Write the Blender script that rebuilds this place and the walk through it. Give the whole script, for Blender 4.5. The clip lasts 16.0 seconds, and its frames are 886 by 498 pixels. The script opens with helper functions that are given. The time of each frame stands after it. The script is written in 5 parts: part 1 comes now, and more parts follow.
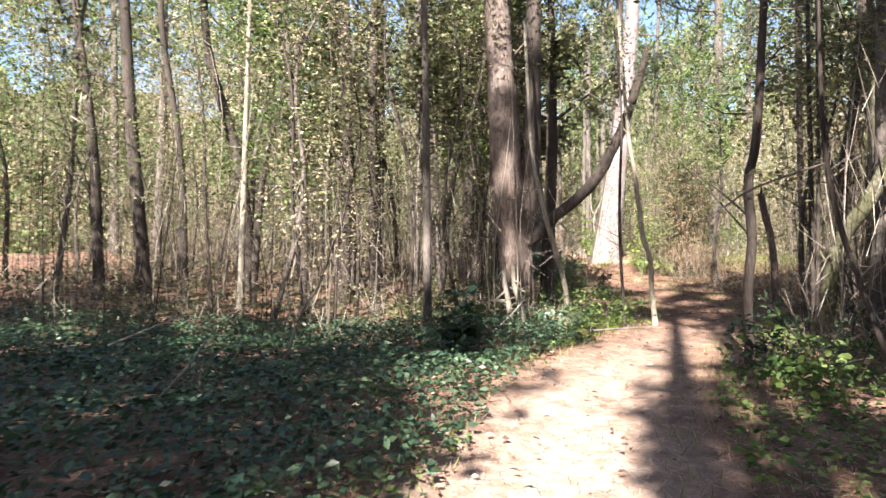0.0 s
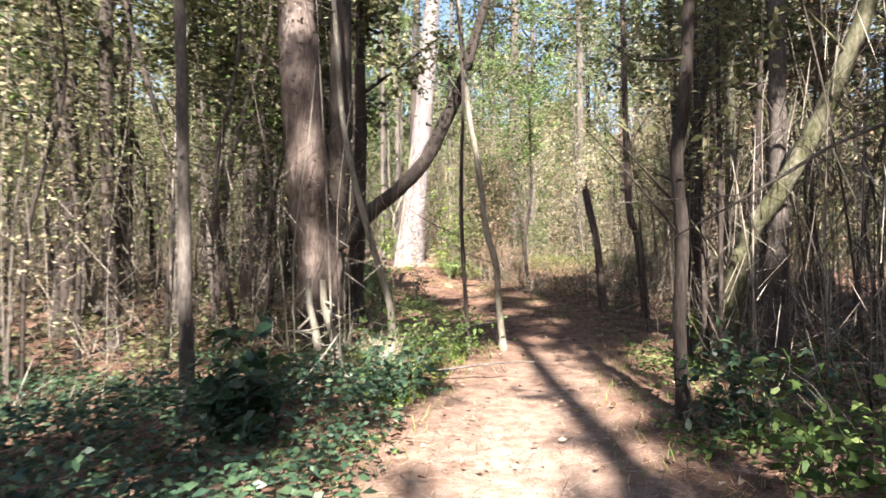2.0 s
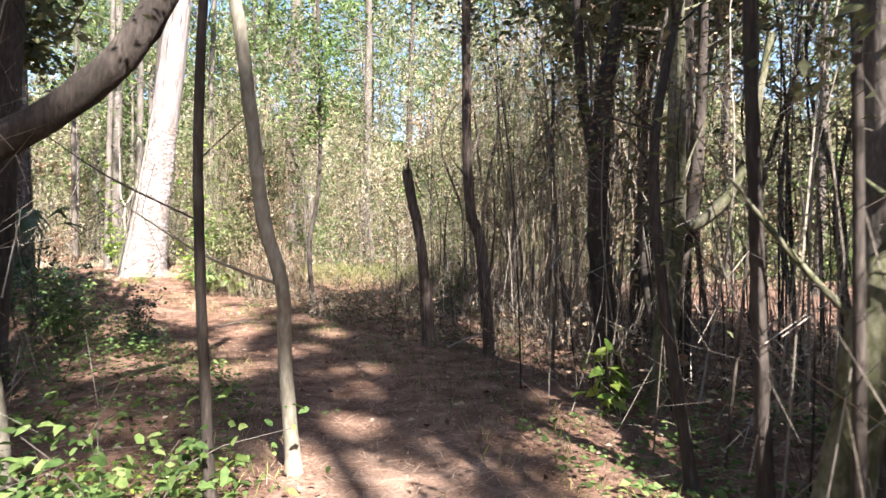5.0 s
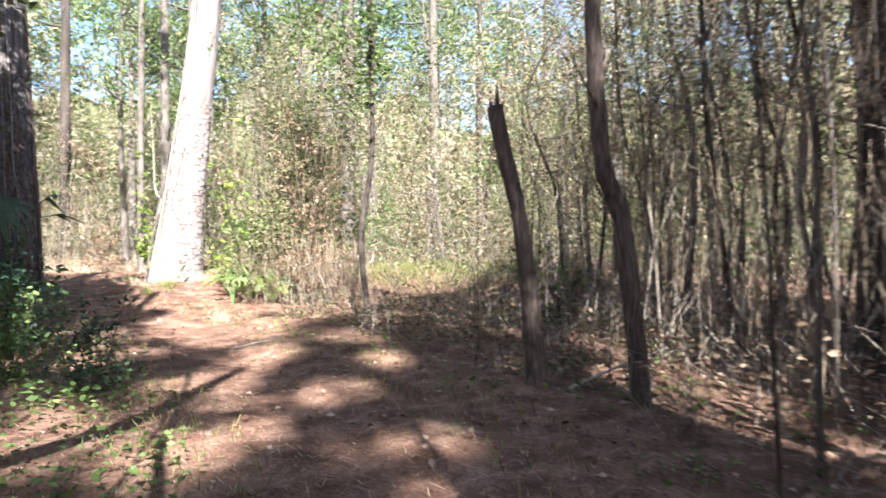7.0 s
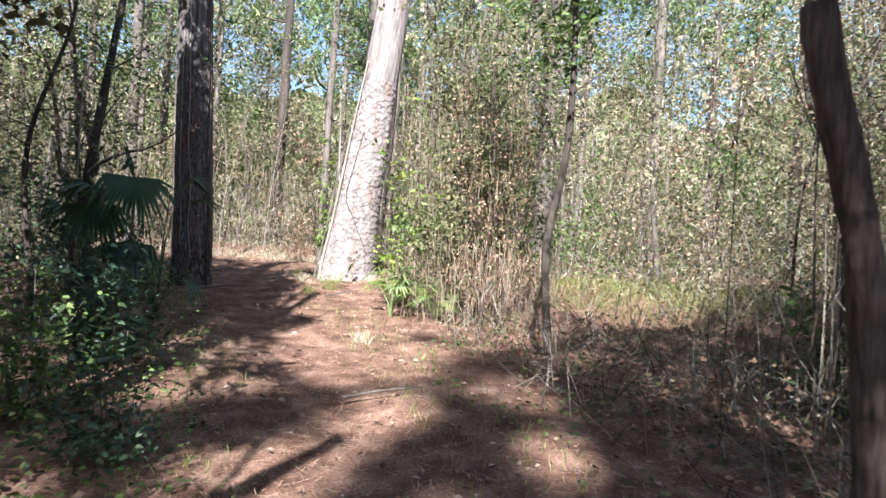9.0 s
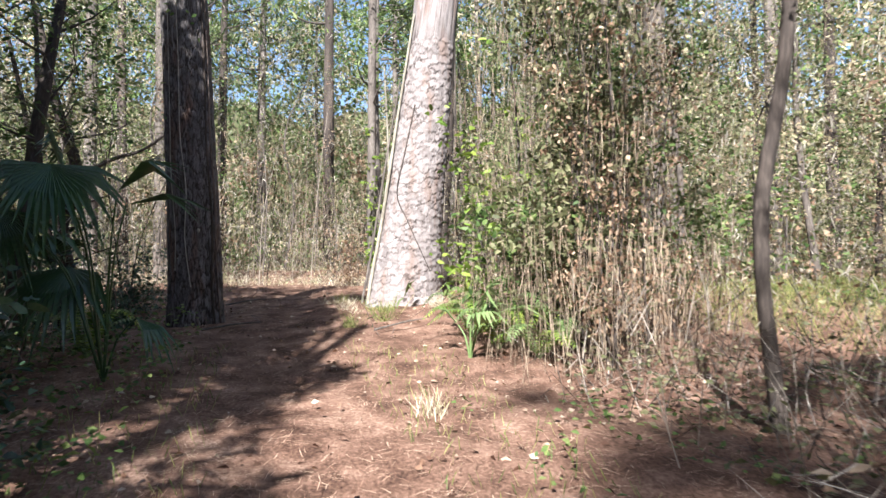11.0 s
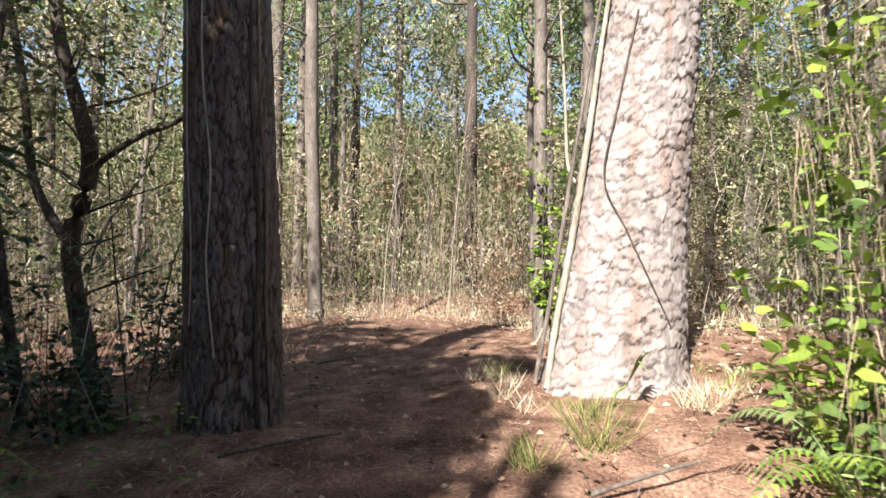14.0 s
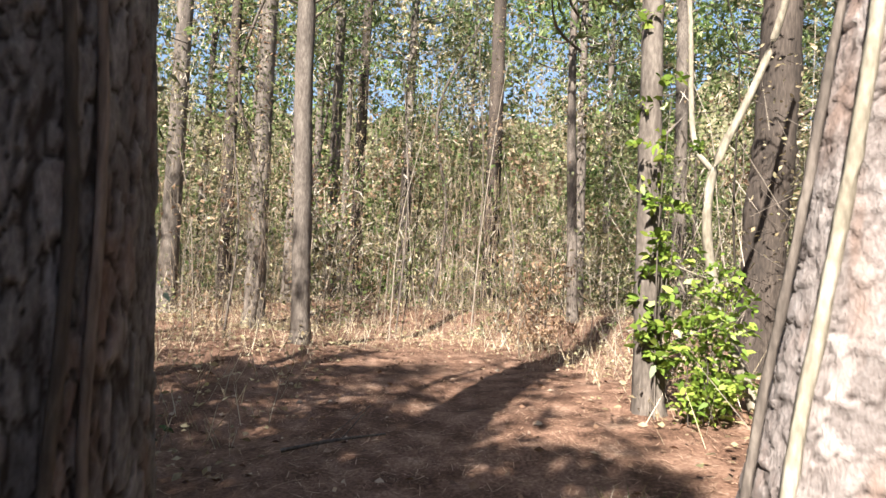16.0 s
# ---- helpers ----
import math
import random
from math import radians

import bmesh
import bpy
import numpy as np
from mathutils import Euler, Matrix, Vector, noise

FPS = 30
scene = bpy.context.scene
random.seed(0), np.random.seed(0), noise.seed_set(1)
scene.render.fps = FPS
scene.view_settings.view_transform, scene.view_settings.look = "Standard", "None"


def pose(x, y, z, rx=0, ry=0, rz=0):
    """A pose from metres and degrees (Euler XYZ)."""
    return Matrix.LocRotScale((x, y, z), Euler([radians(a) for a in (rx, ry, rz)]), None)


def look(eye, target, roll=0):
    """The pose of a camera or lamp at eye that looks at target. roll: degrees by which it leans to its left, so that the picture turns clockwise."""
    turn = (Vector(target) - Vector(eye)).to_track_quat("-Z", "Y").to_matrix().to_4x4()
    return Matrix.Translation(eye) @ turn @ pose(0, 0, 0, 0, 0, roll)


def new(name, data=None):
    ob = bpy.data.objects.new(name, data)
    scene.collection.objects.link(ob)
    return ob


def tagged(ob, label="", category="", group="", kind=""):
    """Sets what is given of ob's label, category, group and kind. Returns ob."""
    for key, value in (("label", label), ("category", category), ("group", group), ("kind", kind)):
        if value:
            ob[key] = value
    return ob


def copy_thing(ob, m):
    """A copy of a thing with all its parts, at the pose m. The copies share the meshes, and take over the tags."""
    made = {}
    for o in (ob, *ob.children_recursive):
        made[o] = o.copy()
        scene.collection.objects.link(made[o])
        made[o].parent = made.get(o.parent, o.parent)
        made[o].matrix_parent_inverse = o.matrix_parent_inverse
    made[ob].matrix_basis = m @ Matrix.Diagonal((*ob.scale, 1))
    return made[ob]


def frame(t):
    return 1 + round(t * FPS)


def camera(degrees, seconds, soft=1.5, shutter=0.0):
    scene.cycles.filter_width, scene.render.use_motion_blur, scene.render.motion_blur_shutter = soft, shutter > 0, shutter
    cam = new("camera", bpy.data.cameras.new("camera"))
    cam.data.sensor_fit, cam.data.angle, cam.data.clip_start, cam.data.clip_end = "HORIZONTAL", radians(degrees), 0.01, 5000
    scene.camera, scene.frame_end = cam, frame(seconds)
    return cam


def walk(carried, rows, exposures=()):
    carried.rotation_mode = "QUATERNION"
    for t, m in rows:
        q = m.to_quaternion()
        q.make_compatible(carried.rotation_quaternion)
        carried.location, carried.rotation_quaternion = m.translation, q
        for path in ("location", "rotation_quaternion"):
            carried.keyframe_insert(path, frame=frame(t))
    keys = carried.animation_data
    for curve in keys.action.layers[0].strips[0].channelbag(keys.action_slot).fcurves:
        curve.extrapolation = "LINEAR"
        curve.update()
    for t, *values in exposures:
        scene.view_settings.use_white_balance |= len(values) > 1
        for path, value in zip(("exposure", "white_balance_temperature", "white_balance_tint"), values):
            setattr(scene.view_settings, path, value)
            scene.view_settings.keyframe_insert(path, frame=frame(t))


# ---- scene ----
cam = camera(71.6, 16.0, shutter=0.3)
PATH = [
    (0, (0.453, 0.002, 1.166), (0.349, 1.999, 1.167), 0.4),
    (0.5, (0.412, 0.678, 1.167), (0.415, 2.678, 1.174), -0.0),
    (1, (0.357, 1.374, 1.161), (0.487, 3.369, 1.175), -0.2),
    (1.5, (0.392, 2.138, 1.197), (0.716, 4.112, 1.202), -0.2),
    (2, (0.388, 2.769, 1.211), (0.966, 4.683, 1.219), -0.3),
    (2.5, (0.531, 3.48, 1.214), (1.288, 5.332, 1.22), -0.3),
    (3, (0.627, 4.169, 1.194), (1.525, 5.956, 1.207), 0.1),
    (3.5, (0.947, 4.855, 1.185), (1.935, 6.594, 1.199), 0.1),
    (4, (1.263, 5.422, 1.283), (2.374, 7.085, 1.287), 0.5),
    (4.2, (1.411, 5.652, 1.296), (2.553, 7.294, 1.306), 0.7),
    (6.3, (2.706, 8.191, 0.986), (3.996, 9.718, 1.039), -0.2),
    (6.5, (2.962, 8.442, 0.993), (4.222, 9.994, 1.034), -0.3),
    (7, (3.41, 9.262, 1.104), (4.456, 10.966, 1.137), -0.6),
    (7.5, (3.78, 9.934, 1.172), (4.604, 11.756, 1.199), 0.2),
    (8, (4.063, 10.439, 1.233), (4.759, 12.314, 1.251), 2.6),
    (8.5, (4.336, 10.902, 1.273), (4.898, 12.821, 1.287), 3.7),
    (9, (4.628, 11.445, 1.328), (5.065, 13.396, 1.343), 3.7),
    (9.2, (4.642, 11.744, 1.325), (5.075, 13.696, 1.342), 3.7),
    (11.3, (4.985, 15.064, 1.178), (5.183, 17.052, 1.267), 0.1),
    (11.5, (4.952, 15.405, 1.169), (5.118, 17.396, 1.271), 0.9),
    (12, (4.971, 16.035, 1.246), (4.95, 18.032, 1.351), 0.5),
    (12.5, (4.844, 16.668, 1.316), (4.663, 18.657, 1.424), 0.9),
    (13, (4.797, 17.365, 1.332), (4.585, 19.35, 1.437), 0.6),
    (13.5, (4.701, 18.041, 1.406), (4.484, 20.026, 1.519), 0.6),
    (14, (4.627, 18.652, 1.476), (4.409, 20.637, 1.595), 0.7),
    (14.5, (4.458, 19.283, 1.539), (4.241, 21.267, 1.664), 0.4),
    (15, (4.273, 19.958, 1.535), (4.059, 21.943, 1.665), 0.7),
    (15.5, (4.068, 20.704, 1.593), (3.847, 22.687, 1.723), 1.5),
    (16, (3.993, 21.237, 1.691), (3.765, 23.22, 1.818), 2.6),
]
walk(cam, [(t, look(e, g, r)) for t, e, g, r in PATH], [(0.0, 2.25, 6600, 12), (3.5, 2.15, 6500, 12), (6.5, 2.6, 6200, 10), (9.0, 1.98, 5900, 10), (11.5, 1.82, 6100, 10), (16.0, 1.85, 6800, 10)])

# ---- light ----
SUN_FROM = Vector((-0.29, -0.957, 0.0)).normalized()   # where the sun stands, on the ground plan
SUN_UP = radians(40)
SLOPE = 1 / math.tan(SUN_UP)
world = bpy.data.worlds.new("sky")
scene.world = world
world.use_nodes = True
wn = world.node_tree.nodes
sky = wn.new("ShaderNodeTexSky")
sky.sky_type = "NISHITA"
sky.sun_disc = False
sky.sun_elevation = SUN_UP
sky.sun_rotation = math.atan2(SUN_FROM.x, SUN_FROM.y)
wn["Background"].inputs[1].default_value = 0.072
world.node_tree.links.new(sky.outputs[0], wn["Background"].inputs[0])
sun = new("sun", bpy.data.lights.new("sun", "SUN"))
sun.data.energy = 5.0
sun.data.angle = radians(0.6)
sun.data.color = (1.0, 0.955, 0.885)
sun.matrix_world = look((SUN_FROM * math.cos(SUN_UP) + Vector((0, 0, math.sin(SUN_UP)))) * 40, (0, 0, 0))

rng = np.random.default_rng(7)


# ---- materials ----
def ramp_mat(name, stops, rough=0.8, scale=4.0, stretch=(1, 1, 1), bump=0.3, fine=40.0, island=0.0, translucent=0.0, gloss=0.3):
    """Noise-driven colour at two scales with bump; island adds variation per loose piece, or per object."""
    m = bpy.data.materials.new(name)
    m.use_nodes = True
    n, l = m.node_tree.nodes, m.node_tree.links
    b = n["Principled BSDF"]
    tc = n.new("ShaderNodeTexCoord")
    mp = n.new("ShaderNodeMapping")
    mp.inputs["Scale"].default_value = stretch
    l.new(tc.outputs["Object"], mp.inputs[0])
    big = n.new("ShaderNodeTexNoise")
    big.inputs["Scale"].default_value = scale
    big.inputs["Detail"].default_value = 6
    small = n.new("ShaderNodeTexNoise")
    small.inputs["Scale"].default_value = fine
    small.inputs["Detail"].default_value = 4
    for t in (big, small):
        l.new(mp.outputs[0], t.inputs["Vector"])
    mix = n.new("ShaderNodeMath")
    mix.operation = "MULTIPLY_ADD"
    mix.inputs[1].default_value = 0.45
    l.new(small.outputs["Fac"], mix.inputs[0])
    sc = n.new("ShaderNodeMath")
    sc.operation = "MULTIPLY"
    sc.inputs[1].default_value = 0.55
    l.new(big.outputs["Fac"], sc.inputs[0])
    l.new(sc.outputs[0], mix.inputs[2])
    fac = mix.outputs[0]
    if island:
        g = n.new("ShaderNodeNewGeometry")
        add = n.new("ShaderNodeMath")
        add.operation = "MULTIPLY_ADD"
        add.inputs[1].default_value = island
        sub = n.new("ShaderNodeMath")
        sub.operation = "SUBTRACT"
        sub.inputs[1].default_value = 0.5
        l.new(g.outputs["Random Per Island"], sub.inputs[0])
        l.new(sub.outputs[0], add.inputs[0])
        l.new(fac, add.inputs[2])
        fac = add.outputs[0]
    r = n.new("ShaderNodeValToRGB")
    el = r.color_ramp.elements
    lo, hi = (0.32, 0.68) if not island else (0.24, 0.76)
    for k, c in enumerate(stops):
        p = lo + (hi - lo) * k / (len(stops) - 1)
        e = el[k] if k < 2 else el.new(p)
        e.position = p
        e.color = (*c, 1)
    l.new(fac, r.inputs[0])
    l.new(r.outputs[0], b.inputs["Base Color"])
    b.inputs["Roughness"].default_value = rough
    b.inputs["Specular IOR Level"].default_value = gloss
    if bump:
        bp = n.new("ShaderNodeBump")
        bp.inputs["Strength"].default_value = bump
        bp.inputs["Distance"].default_value = 0.02
        l.new(mix.outputs[0], bp.inputs["Height"])
        l.new(bp.outputs[0], b.inputs["Normal"])
    if translucent:
        tr = n.new("ShaderNodeBsdfTranslucent")
        l.new(r.outputs[0], tr.inputs["Color"])
        ms = n.new("ShaderNodeMixShader")
        ms.inputs[0].default_value = translucent
        l.new(b.outputs[0], ms.inputs[1])
        l.new(tr.outputs[0], ms.inputs[2])
        l.new(ms.outputs[0], n["Material Output"].inputs[0])
    return m


BARK_DARK = ramp_mat("bark_dark", [(0.022, 0.018, 0.016), (0.06, 0.047, 0.04), (0.125, 0.10, 0.085)], 0.9, 5, (1, 1, 0.18), 0.8, 60)
BARK_BROWN = ramp_mat("bark_brown", [(0.035, 0.026, 0.022), (0.085, 0.062, 0.052), (0.17, 0.13, 0.112), (0.26, 0.215, 0.19)], 0.9, 4, (1, 1, 0.16), 1.0, 45)
BARK_GREY = ramp_mat("bark_grey", [(0.05, 0.042, 0.036), (0.12, 0.10, 0.087), (0.23, 0.20, 0.175)], 0.9, 6, (1, 1, 0.3), 0.7, 50)
BARK_PALE = ramp_mat("bark_pale", [(0.13, 0.11, 0.085), (0.27, 0.24, 0.19), (0.42, 0.385, 0.33)], 0.85, 7, (1, 1, 0.35), 0.6, 45)
BARK_MOSS = ramp_mat("bark_mossy", [(0.04, 0.037, 0.024), (0.09, 0.09, 0.045), (0.17, 0.155, 0.11), (0.30, 0.285, 0.24)], 0.9, 4, (1, 1, 0.5), 0.6, 40)
LEAF_OLIVE = ramp_mat("leaf_olive", [(0.045, 0.055, 0.025), (0.11, 0.12, 0.055), (0.20, 0.20, 0.10), (0.33, 0.30, 0.18)], 0.58, 1.2, bump=0, island=0.42, translucent=0.35, gloss=0.25)
LEAF_GREEN = ramp_mat("leaf_green", [(0.04, 0.075, 0.022), (0.09, 0.15, 0.045), (0.16, 0.23, 0.07), (0.28, 0.33, 0.12)], 0.58, 1.5, bump=0, island=0.42, translucent=0.35, gloss=0.25)
LEAF_BLUE = ramp_mat("leaf_bluegreen", [(0.018, 0.04, 0.026), (0.04, 0.08, 0.046), (0.07, 0.125, 0.065), (0.12, 0.175, 0.085)], 0.42, 1.5, bump=0, island=0.42, translucent=0.25, gloss=0.5)
LEAF_BRIGHT = ramp_mat("leaf_bright", [(0.10, 0.17, 0.025), (0.2, 0.30, 0.05), (0.32, 0.40, 0.08)], 0.42, 2, bump=0, island=0.7, translucent=0.35, gloss=0.5)
LEAF_TAN = ramp_mat("leaf_tan", [(0.20, 0.155, 0.09), (0.38, 0.31, 0.19), (0.54, 0.46, 0.31), (0.46, 0.46, 0.24)], 0.6, 1.2, bump=0, island=0.42, translucent=0.35)
LEAF_BROWN = ramp_mat("leaf_dead", [(0.10, 0.055, 0.035), (0.24, 0.145, 0.09), (0.40, 0.28, 0.185), (0.54, 0.43, 0.31)], 0.7, 1.5, bump=0, island=0.42, translucent=0.3)
LEAF_NEEDLE = ramp_mat("pine_needles_green", [(0.06, 0.10, 0.04), (0.14, 0.19, 0.07), (0.26, 0.30, 0.13)], 0.58, 1.5, bump=0, island=0.42, translucent=0.3)
NEEDLE_DEAD = ramp_mat("pine_needles_fallen", [(0.07, 0.034, 0.022), (0.20, 0.10, 0.065), (0.36, 0.215, 0.145), (0.56, 0.40, 0.29)], 0.75, 1.5, bump=0, island=0.9)
LITTER = ramp_mat("fallen_leaf", [(0.10, 0.05, 0.032), (0.22, 0.13, 0.085), (0.33, 0.22, 0.15), (0.46, 0.36, 0.27)], 0.7, 1.5, bump=0, island=0.9)
GRASS = ramp_mat("grass_blades", [(0.08, 0.12, 0.03), (0.19, 0.22, 0.06), (0.36, 0.34, 0.13)], 0.6, 1.5, bump=0, island=0.8, translucent=0.3)
STRAW = ramp_mat("straw_pale", [(0.30, 0.24, 0.15), (0.48, 0.41, 0.29), (0.62, 0.56, 0.43)], 0.7, 2, bump=0, island=0.8)
FROND = ramp_mat("palm_frond", [(0.02, 0.05, 0.018), (0.04, 0.09, 0.03), (0.09, 0.15, 0.05)], 0.33, 3, bump=0.1, island=0.3, translucent=0.15, gloss=0.6)
FROND_LIGHT = ramp_mat("palm_frond_light", [(0.09, 0.15, 0.05), (0.17, 0.25, 0.09), (0.27, 0.33, 0.15)], 0.4, 3, bump=0.1, island=0.3, translucent=0.2, gloss=0.5)
DRY_GREY = ramp_mat("dry_grey_twigs", [(0.17, 0.145, 0.115), (0.31, 0.275, 0.23), (0.46, 0.42, 0.36), (0.56, 0.51, 0.43)], 0.75, 1.2, bump=0, island=0.6, translucent=0.3)
WOOD_PALE = ramp_mat("bare_dead_wood", [(0.18, 0.155, 0.125), (0.34, 0.305, 0.26), (0.52, 0.48, 0.42)], 0.8, 6, (1, 1, 0.3), 0.5, 50)


def pine_bark(name, tones, crack_shade, rust, spread):
    """Pine bark: each plate has a tone of its own; cracks, shade painted under scaly plates and rusty streaks follow
    the relief.
    """
    m = ramp_mat(name, tones, 0.9, 16, (1, 1, 0.35), 0.8, 95)
    n, l = m.node_tree.nodes, m.node_tree.links
    b = n["Principled BSDF"]
    base = b.inputs["Base Color"].links[0].from_socket
    tone, edge = n.new("ShaderNodeAttribute"), n.new("ShaderNodeAttribute")
    tone.attribute_name, edge.attribute_name = "tone", "edge"
    mr = n.new("ShaderNodeMapRange")
    mr.inputs["To Min"].default_value, mr.inputs["To Max"].default_value = 1 - spread, 1 + spread
    l.new(tone.outputs["Fac"], mr.inputs[0])
    hv = n.new("ShaderNodeHueSaturation")
    l.new(mr.outputs[0], hv.inputs["Value"])
    l.new(base, hv.inputs["Color"])
    tc = n.new("ShaderNodeTexCoord")
    mp = n.new("ShaderNodeMapping")
    mp.inputs["Scale"].default_value = (1, 1, 0.22)
    l.new(tc.outputs["Object"], mp.inputs[0])
    st = n.new("ShaderNodeTexNoise")
    st.inputs["Scale"].default_value = 7
    st.inputs["Detail"].default_value = 5
    l.new(mp.outputs[0], st.inputs["Vector"])
    sr = n.new("ShaderNodeMapRange")
    sr.inputs["From Min"].default_value, sr.inputs["From Max"].default_value = 0.52, 0.68
    sr.inputs["To Max"].default_value = 0.75
    l.new(st.outputs["Fac"], sr.inputs[0])
    rm = n.new("ShaderNodeMix")
    rm.data_type = "RGBA"
    rm.inputs["B"].default_value = (*rust, 1)
    l.new(sr.outputs[0], rm.inputs["Factor"])
    l.new(hv.outputs[0], rm.inputs["A"])
    mx = n.new("ShaderNodeMix")
    mx.data_type = "RGBA"
    mx.inputs["A"].default_value = (*crack_shade, 1)
    l.new(edge.outputs["Fac"], mx.inputs["Factor"])
    l.new(rm.outputs["Result"], mx.inputs["B"])
    l.new(mx.outputs["Result"], b.inputs["Base Color"])
    return m


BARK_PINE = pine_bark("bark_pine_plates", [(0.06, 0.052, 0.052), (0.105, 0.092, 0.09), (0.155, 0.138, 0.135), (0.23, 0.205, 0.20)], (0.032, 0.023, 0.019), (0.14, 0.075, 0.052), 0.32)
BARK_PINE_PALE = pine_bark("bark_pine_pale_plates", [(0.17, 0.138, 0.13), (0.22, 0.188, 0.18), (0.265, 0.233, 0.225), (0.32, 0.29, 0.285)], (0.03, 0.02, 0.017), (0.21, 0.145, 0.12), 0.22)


def ground_material():
    m = ramp_mat("ground_litter", [(0.045, 0.026, 0.02), (0.12, 0.068, 0.048), (0.22, 0.132, 0.096), (0.38, 0.26, 0.195)], 0.95, 3.5, bump=1.0, fine=48, gloss=0.1)
    n, l = m.node_tree.nodes, m.node_tree.links
    b = n["Principled BSDF"]
    base = b.inputs["Base Color"].links[0].from_socket
    at = n.new("ShaderNodeAttribute")
    at.attribute_name = "worn"
    tc = n.new("ShaderNodeTexCoord")
    sn = n.new("ShaderNodeTexNoise")
    sn.inputs["Scale"].default_value = 9
    sn.inputs["Detail"].default_value = 8
    l.new(tc.outputs["Object"], sn.inputs["Vector"])
    cr = n.new("ShaderNodeValToRGB")
    cr.color_ramp.elements[0].position, cr.color_ramp.elements[1].position = 0.35, 0.65
    cr.color_ramp.elements[0].color = (0.34, 0.235, 0.18, 1)
    cr.color_ramp.elements[1].color = (0.56, 0.45, 0.37, 1)
    l.new(sn.outputs["Fac"], cr.inputs[0])
    mx = n.new("ShaderNodeMix")
    mx.data_type = "RGBA"
    l.new(at.outputs["Fac"], mx.inputs["Factor"])
    l.new(base, mx.inputs["A"])
    l.new(cr.outputs[0], mx.inputs["B"])
    l.new(mx.outputs["Result"], b.inputs["Base Color"])
    return m


GROUND = ground_material()

# ---- terrain ----
KNOTS = [(0.45, 0, -.08), (.39, 2.1, -.05), (.63, 4.2, -.05), (1.3, 5.5, .02), (2.7, 8.2, -.06), (3.8, 9.9, -.02), (4.6, 11.5, .05),
         (5, 15.1, -.05), (4.84, 16.7, .05), (4.46, 19.3, .27), (4.0, 21.2, .44), (3.35, 6.5, .08), (-.55, 9.8, -.2), (3.07, 9.6, .1),
         (5.8, 10.5, -.09), (1.6, 9.0, 0), (6.5, 9.5, 0), (5.85, 19.8, .04), (7.4, 17.3, .2), (7.2, 20.1, .42), (5.5, 23.4, 1.15),
         (2.5, 30.8, .75), (1.1, 29.4, .9), (2.7, 22.9, .44), (5.16, 22.2, .5), (10, 22, .9), (3.3, 37, 1.2)]
KN = np.array(KNOTS)
LINE = np.array([(0.6, -6), (0.7, 0), (0.8, 2.6), (1.15, 4.5), (2.05, 6.7), (3.2, 8.6), (4.3, 10.6), (4.9, 12.5), (5.0, 15), (4.75, 17.5), (4.3, 19.8), (3.95, 22), (3.6, 25), (3.3, 28.5)])


def path_gap(x, y):
    """Distance from the middle of the trodden way."""
    x, y = np.asarray(x, float), np.asarray(y, float)
    best = np.full(np.broadcast(x, y).shape, 1e9)
    for a, b in zip(LINE[:-1], LINE[1:]):
        d = b - a
        k = np.clip(((x - a[0]) * d[0] + (y - a[1]) * d[1]) / (d @ d), 0, 1)
        best = np.minimum(best, np.hypot(x - a[0] - k * d[0], y - a[1] - k * d[1]))
    return best


def height(x, y):
    x, y = np.asarray(x, float), np.asarray(y, float)
    s = np.full(np.broadcast(x, y).shape, 0.02)
    z = 0.016 * np.clip((y - 8) / 20, 0, 1.5)
    for a, b, c in KN:
        w = np.exp(-((x - a) ** 2 + (y - b) ** 2) / (2 * 1.7 ** 2))
        s = s + w
        z = z + w * c
    z = z / s
    rough = np.clip((path_gap(x, y) - 0.5) / 1.5, 0, 1)
    return z + 0.03 * rough * (np.sin(x * 2.3 + 1.3 * np.sin(y * 1.7)) + np.sin(y * 2.9 + np.sin(x * 1.9))) * 0.6 + 0.012 * np.sin(x * 5.1 + y * 3.3) * np.sin(y * 4.7 - x)


def hz(x, y):
    return float(height(x, y))


# ---- mesh helpers ----
def mesh(name, chunks, mat, smooth=False):
    """One mesh out of (vertices, quads) chunks."""
    vs, fs, k = [], [], 0
    for v, f in chunks:
        v, f = np.asarray(v, float).reshape(-1, 3), np.asarray(f, int)
        vs.append(v)
        fs.append(f + k)
        k += len(v)
    v, f = np.concatenate(vs), np.concatenate(fs)
    me = bpy.data.meshes.new(name)
    me.vertices.add(len(v))
    me.vertices.foreach_set("co", v.ravel())
    me.loops.add(f.size)
    me.loops.foreach_set("vertex_index", f.ravel().astype(np.int32))
    me.polygons.add(len(f))
    me.polygons.foreach_set("loop_start", np.arange(0, f.size, f.shape[1], dtype=np.int32))
    me.update(calc_edges=True)
    me.validate()
    if smooth:
        me.polygons.foreach_set("use_smooth", np.ones(len(me.polygons), bool))
    me.materials.append(mat)
    return me


def part(name, chunks, mat, parent, label="", smooth=False):
    ob = new(name, mesh(name, chunks, mat, smooth))
    ob.parent = parent
    if name in ("twig_spray", "limb_spray", "grass_clump", "foliage"):
        tagged(ob, kind="stuff")
    if label:
        tagged(ob, label)
    return ob


def thing(name, at, label, category, group=""):
    ob = new(name)
    ob.location = at
    ob.empty_display_size = 0.2
    return tagged(ob, label, category, group)


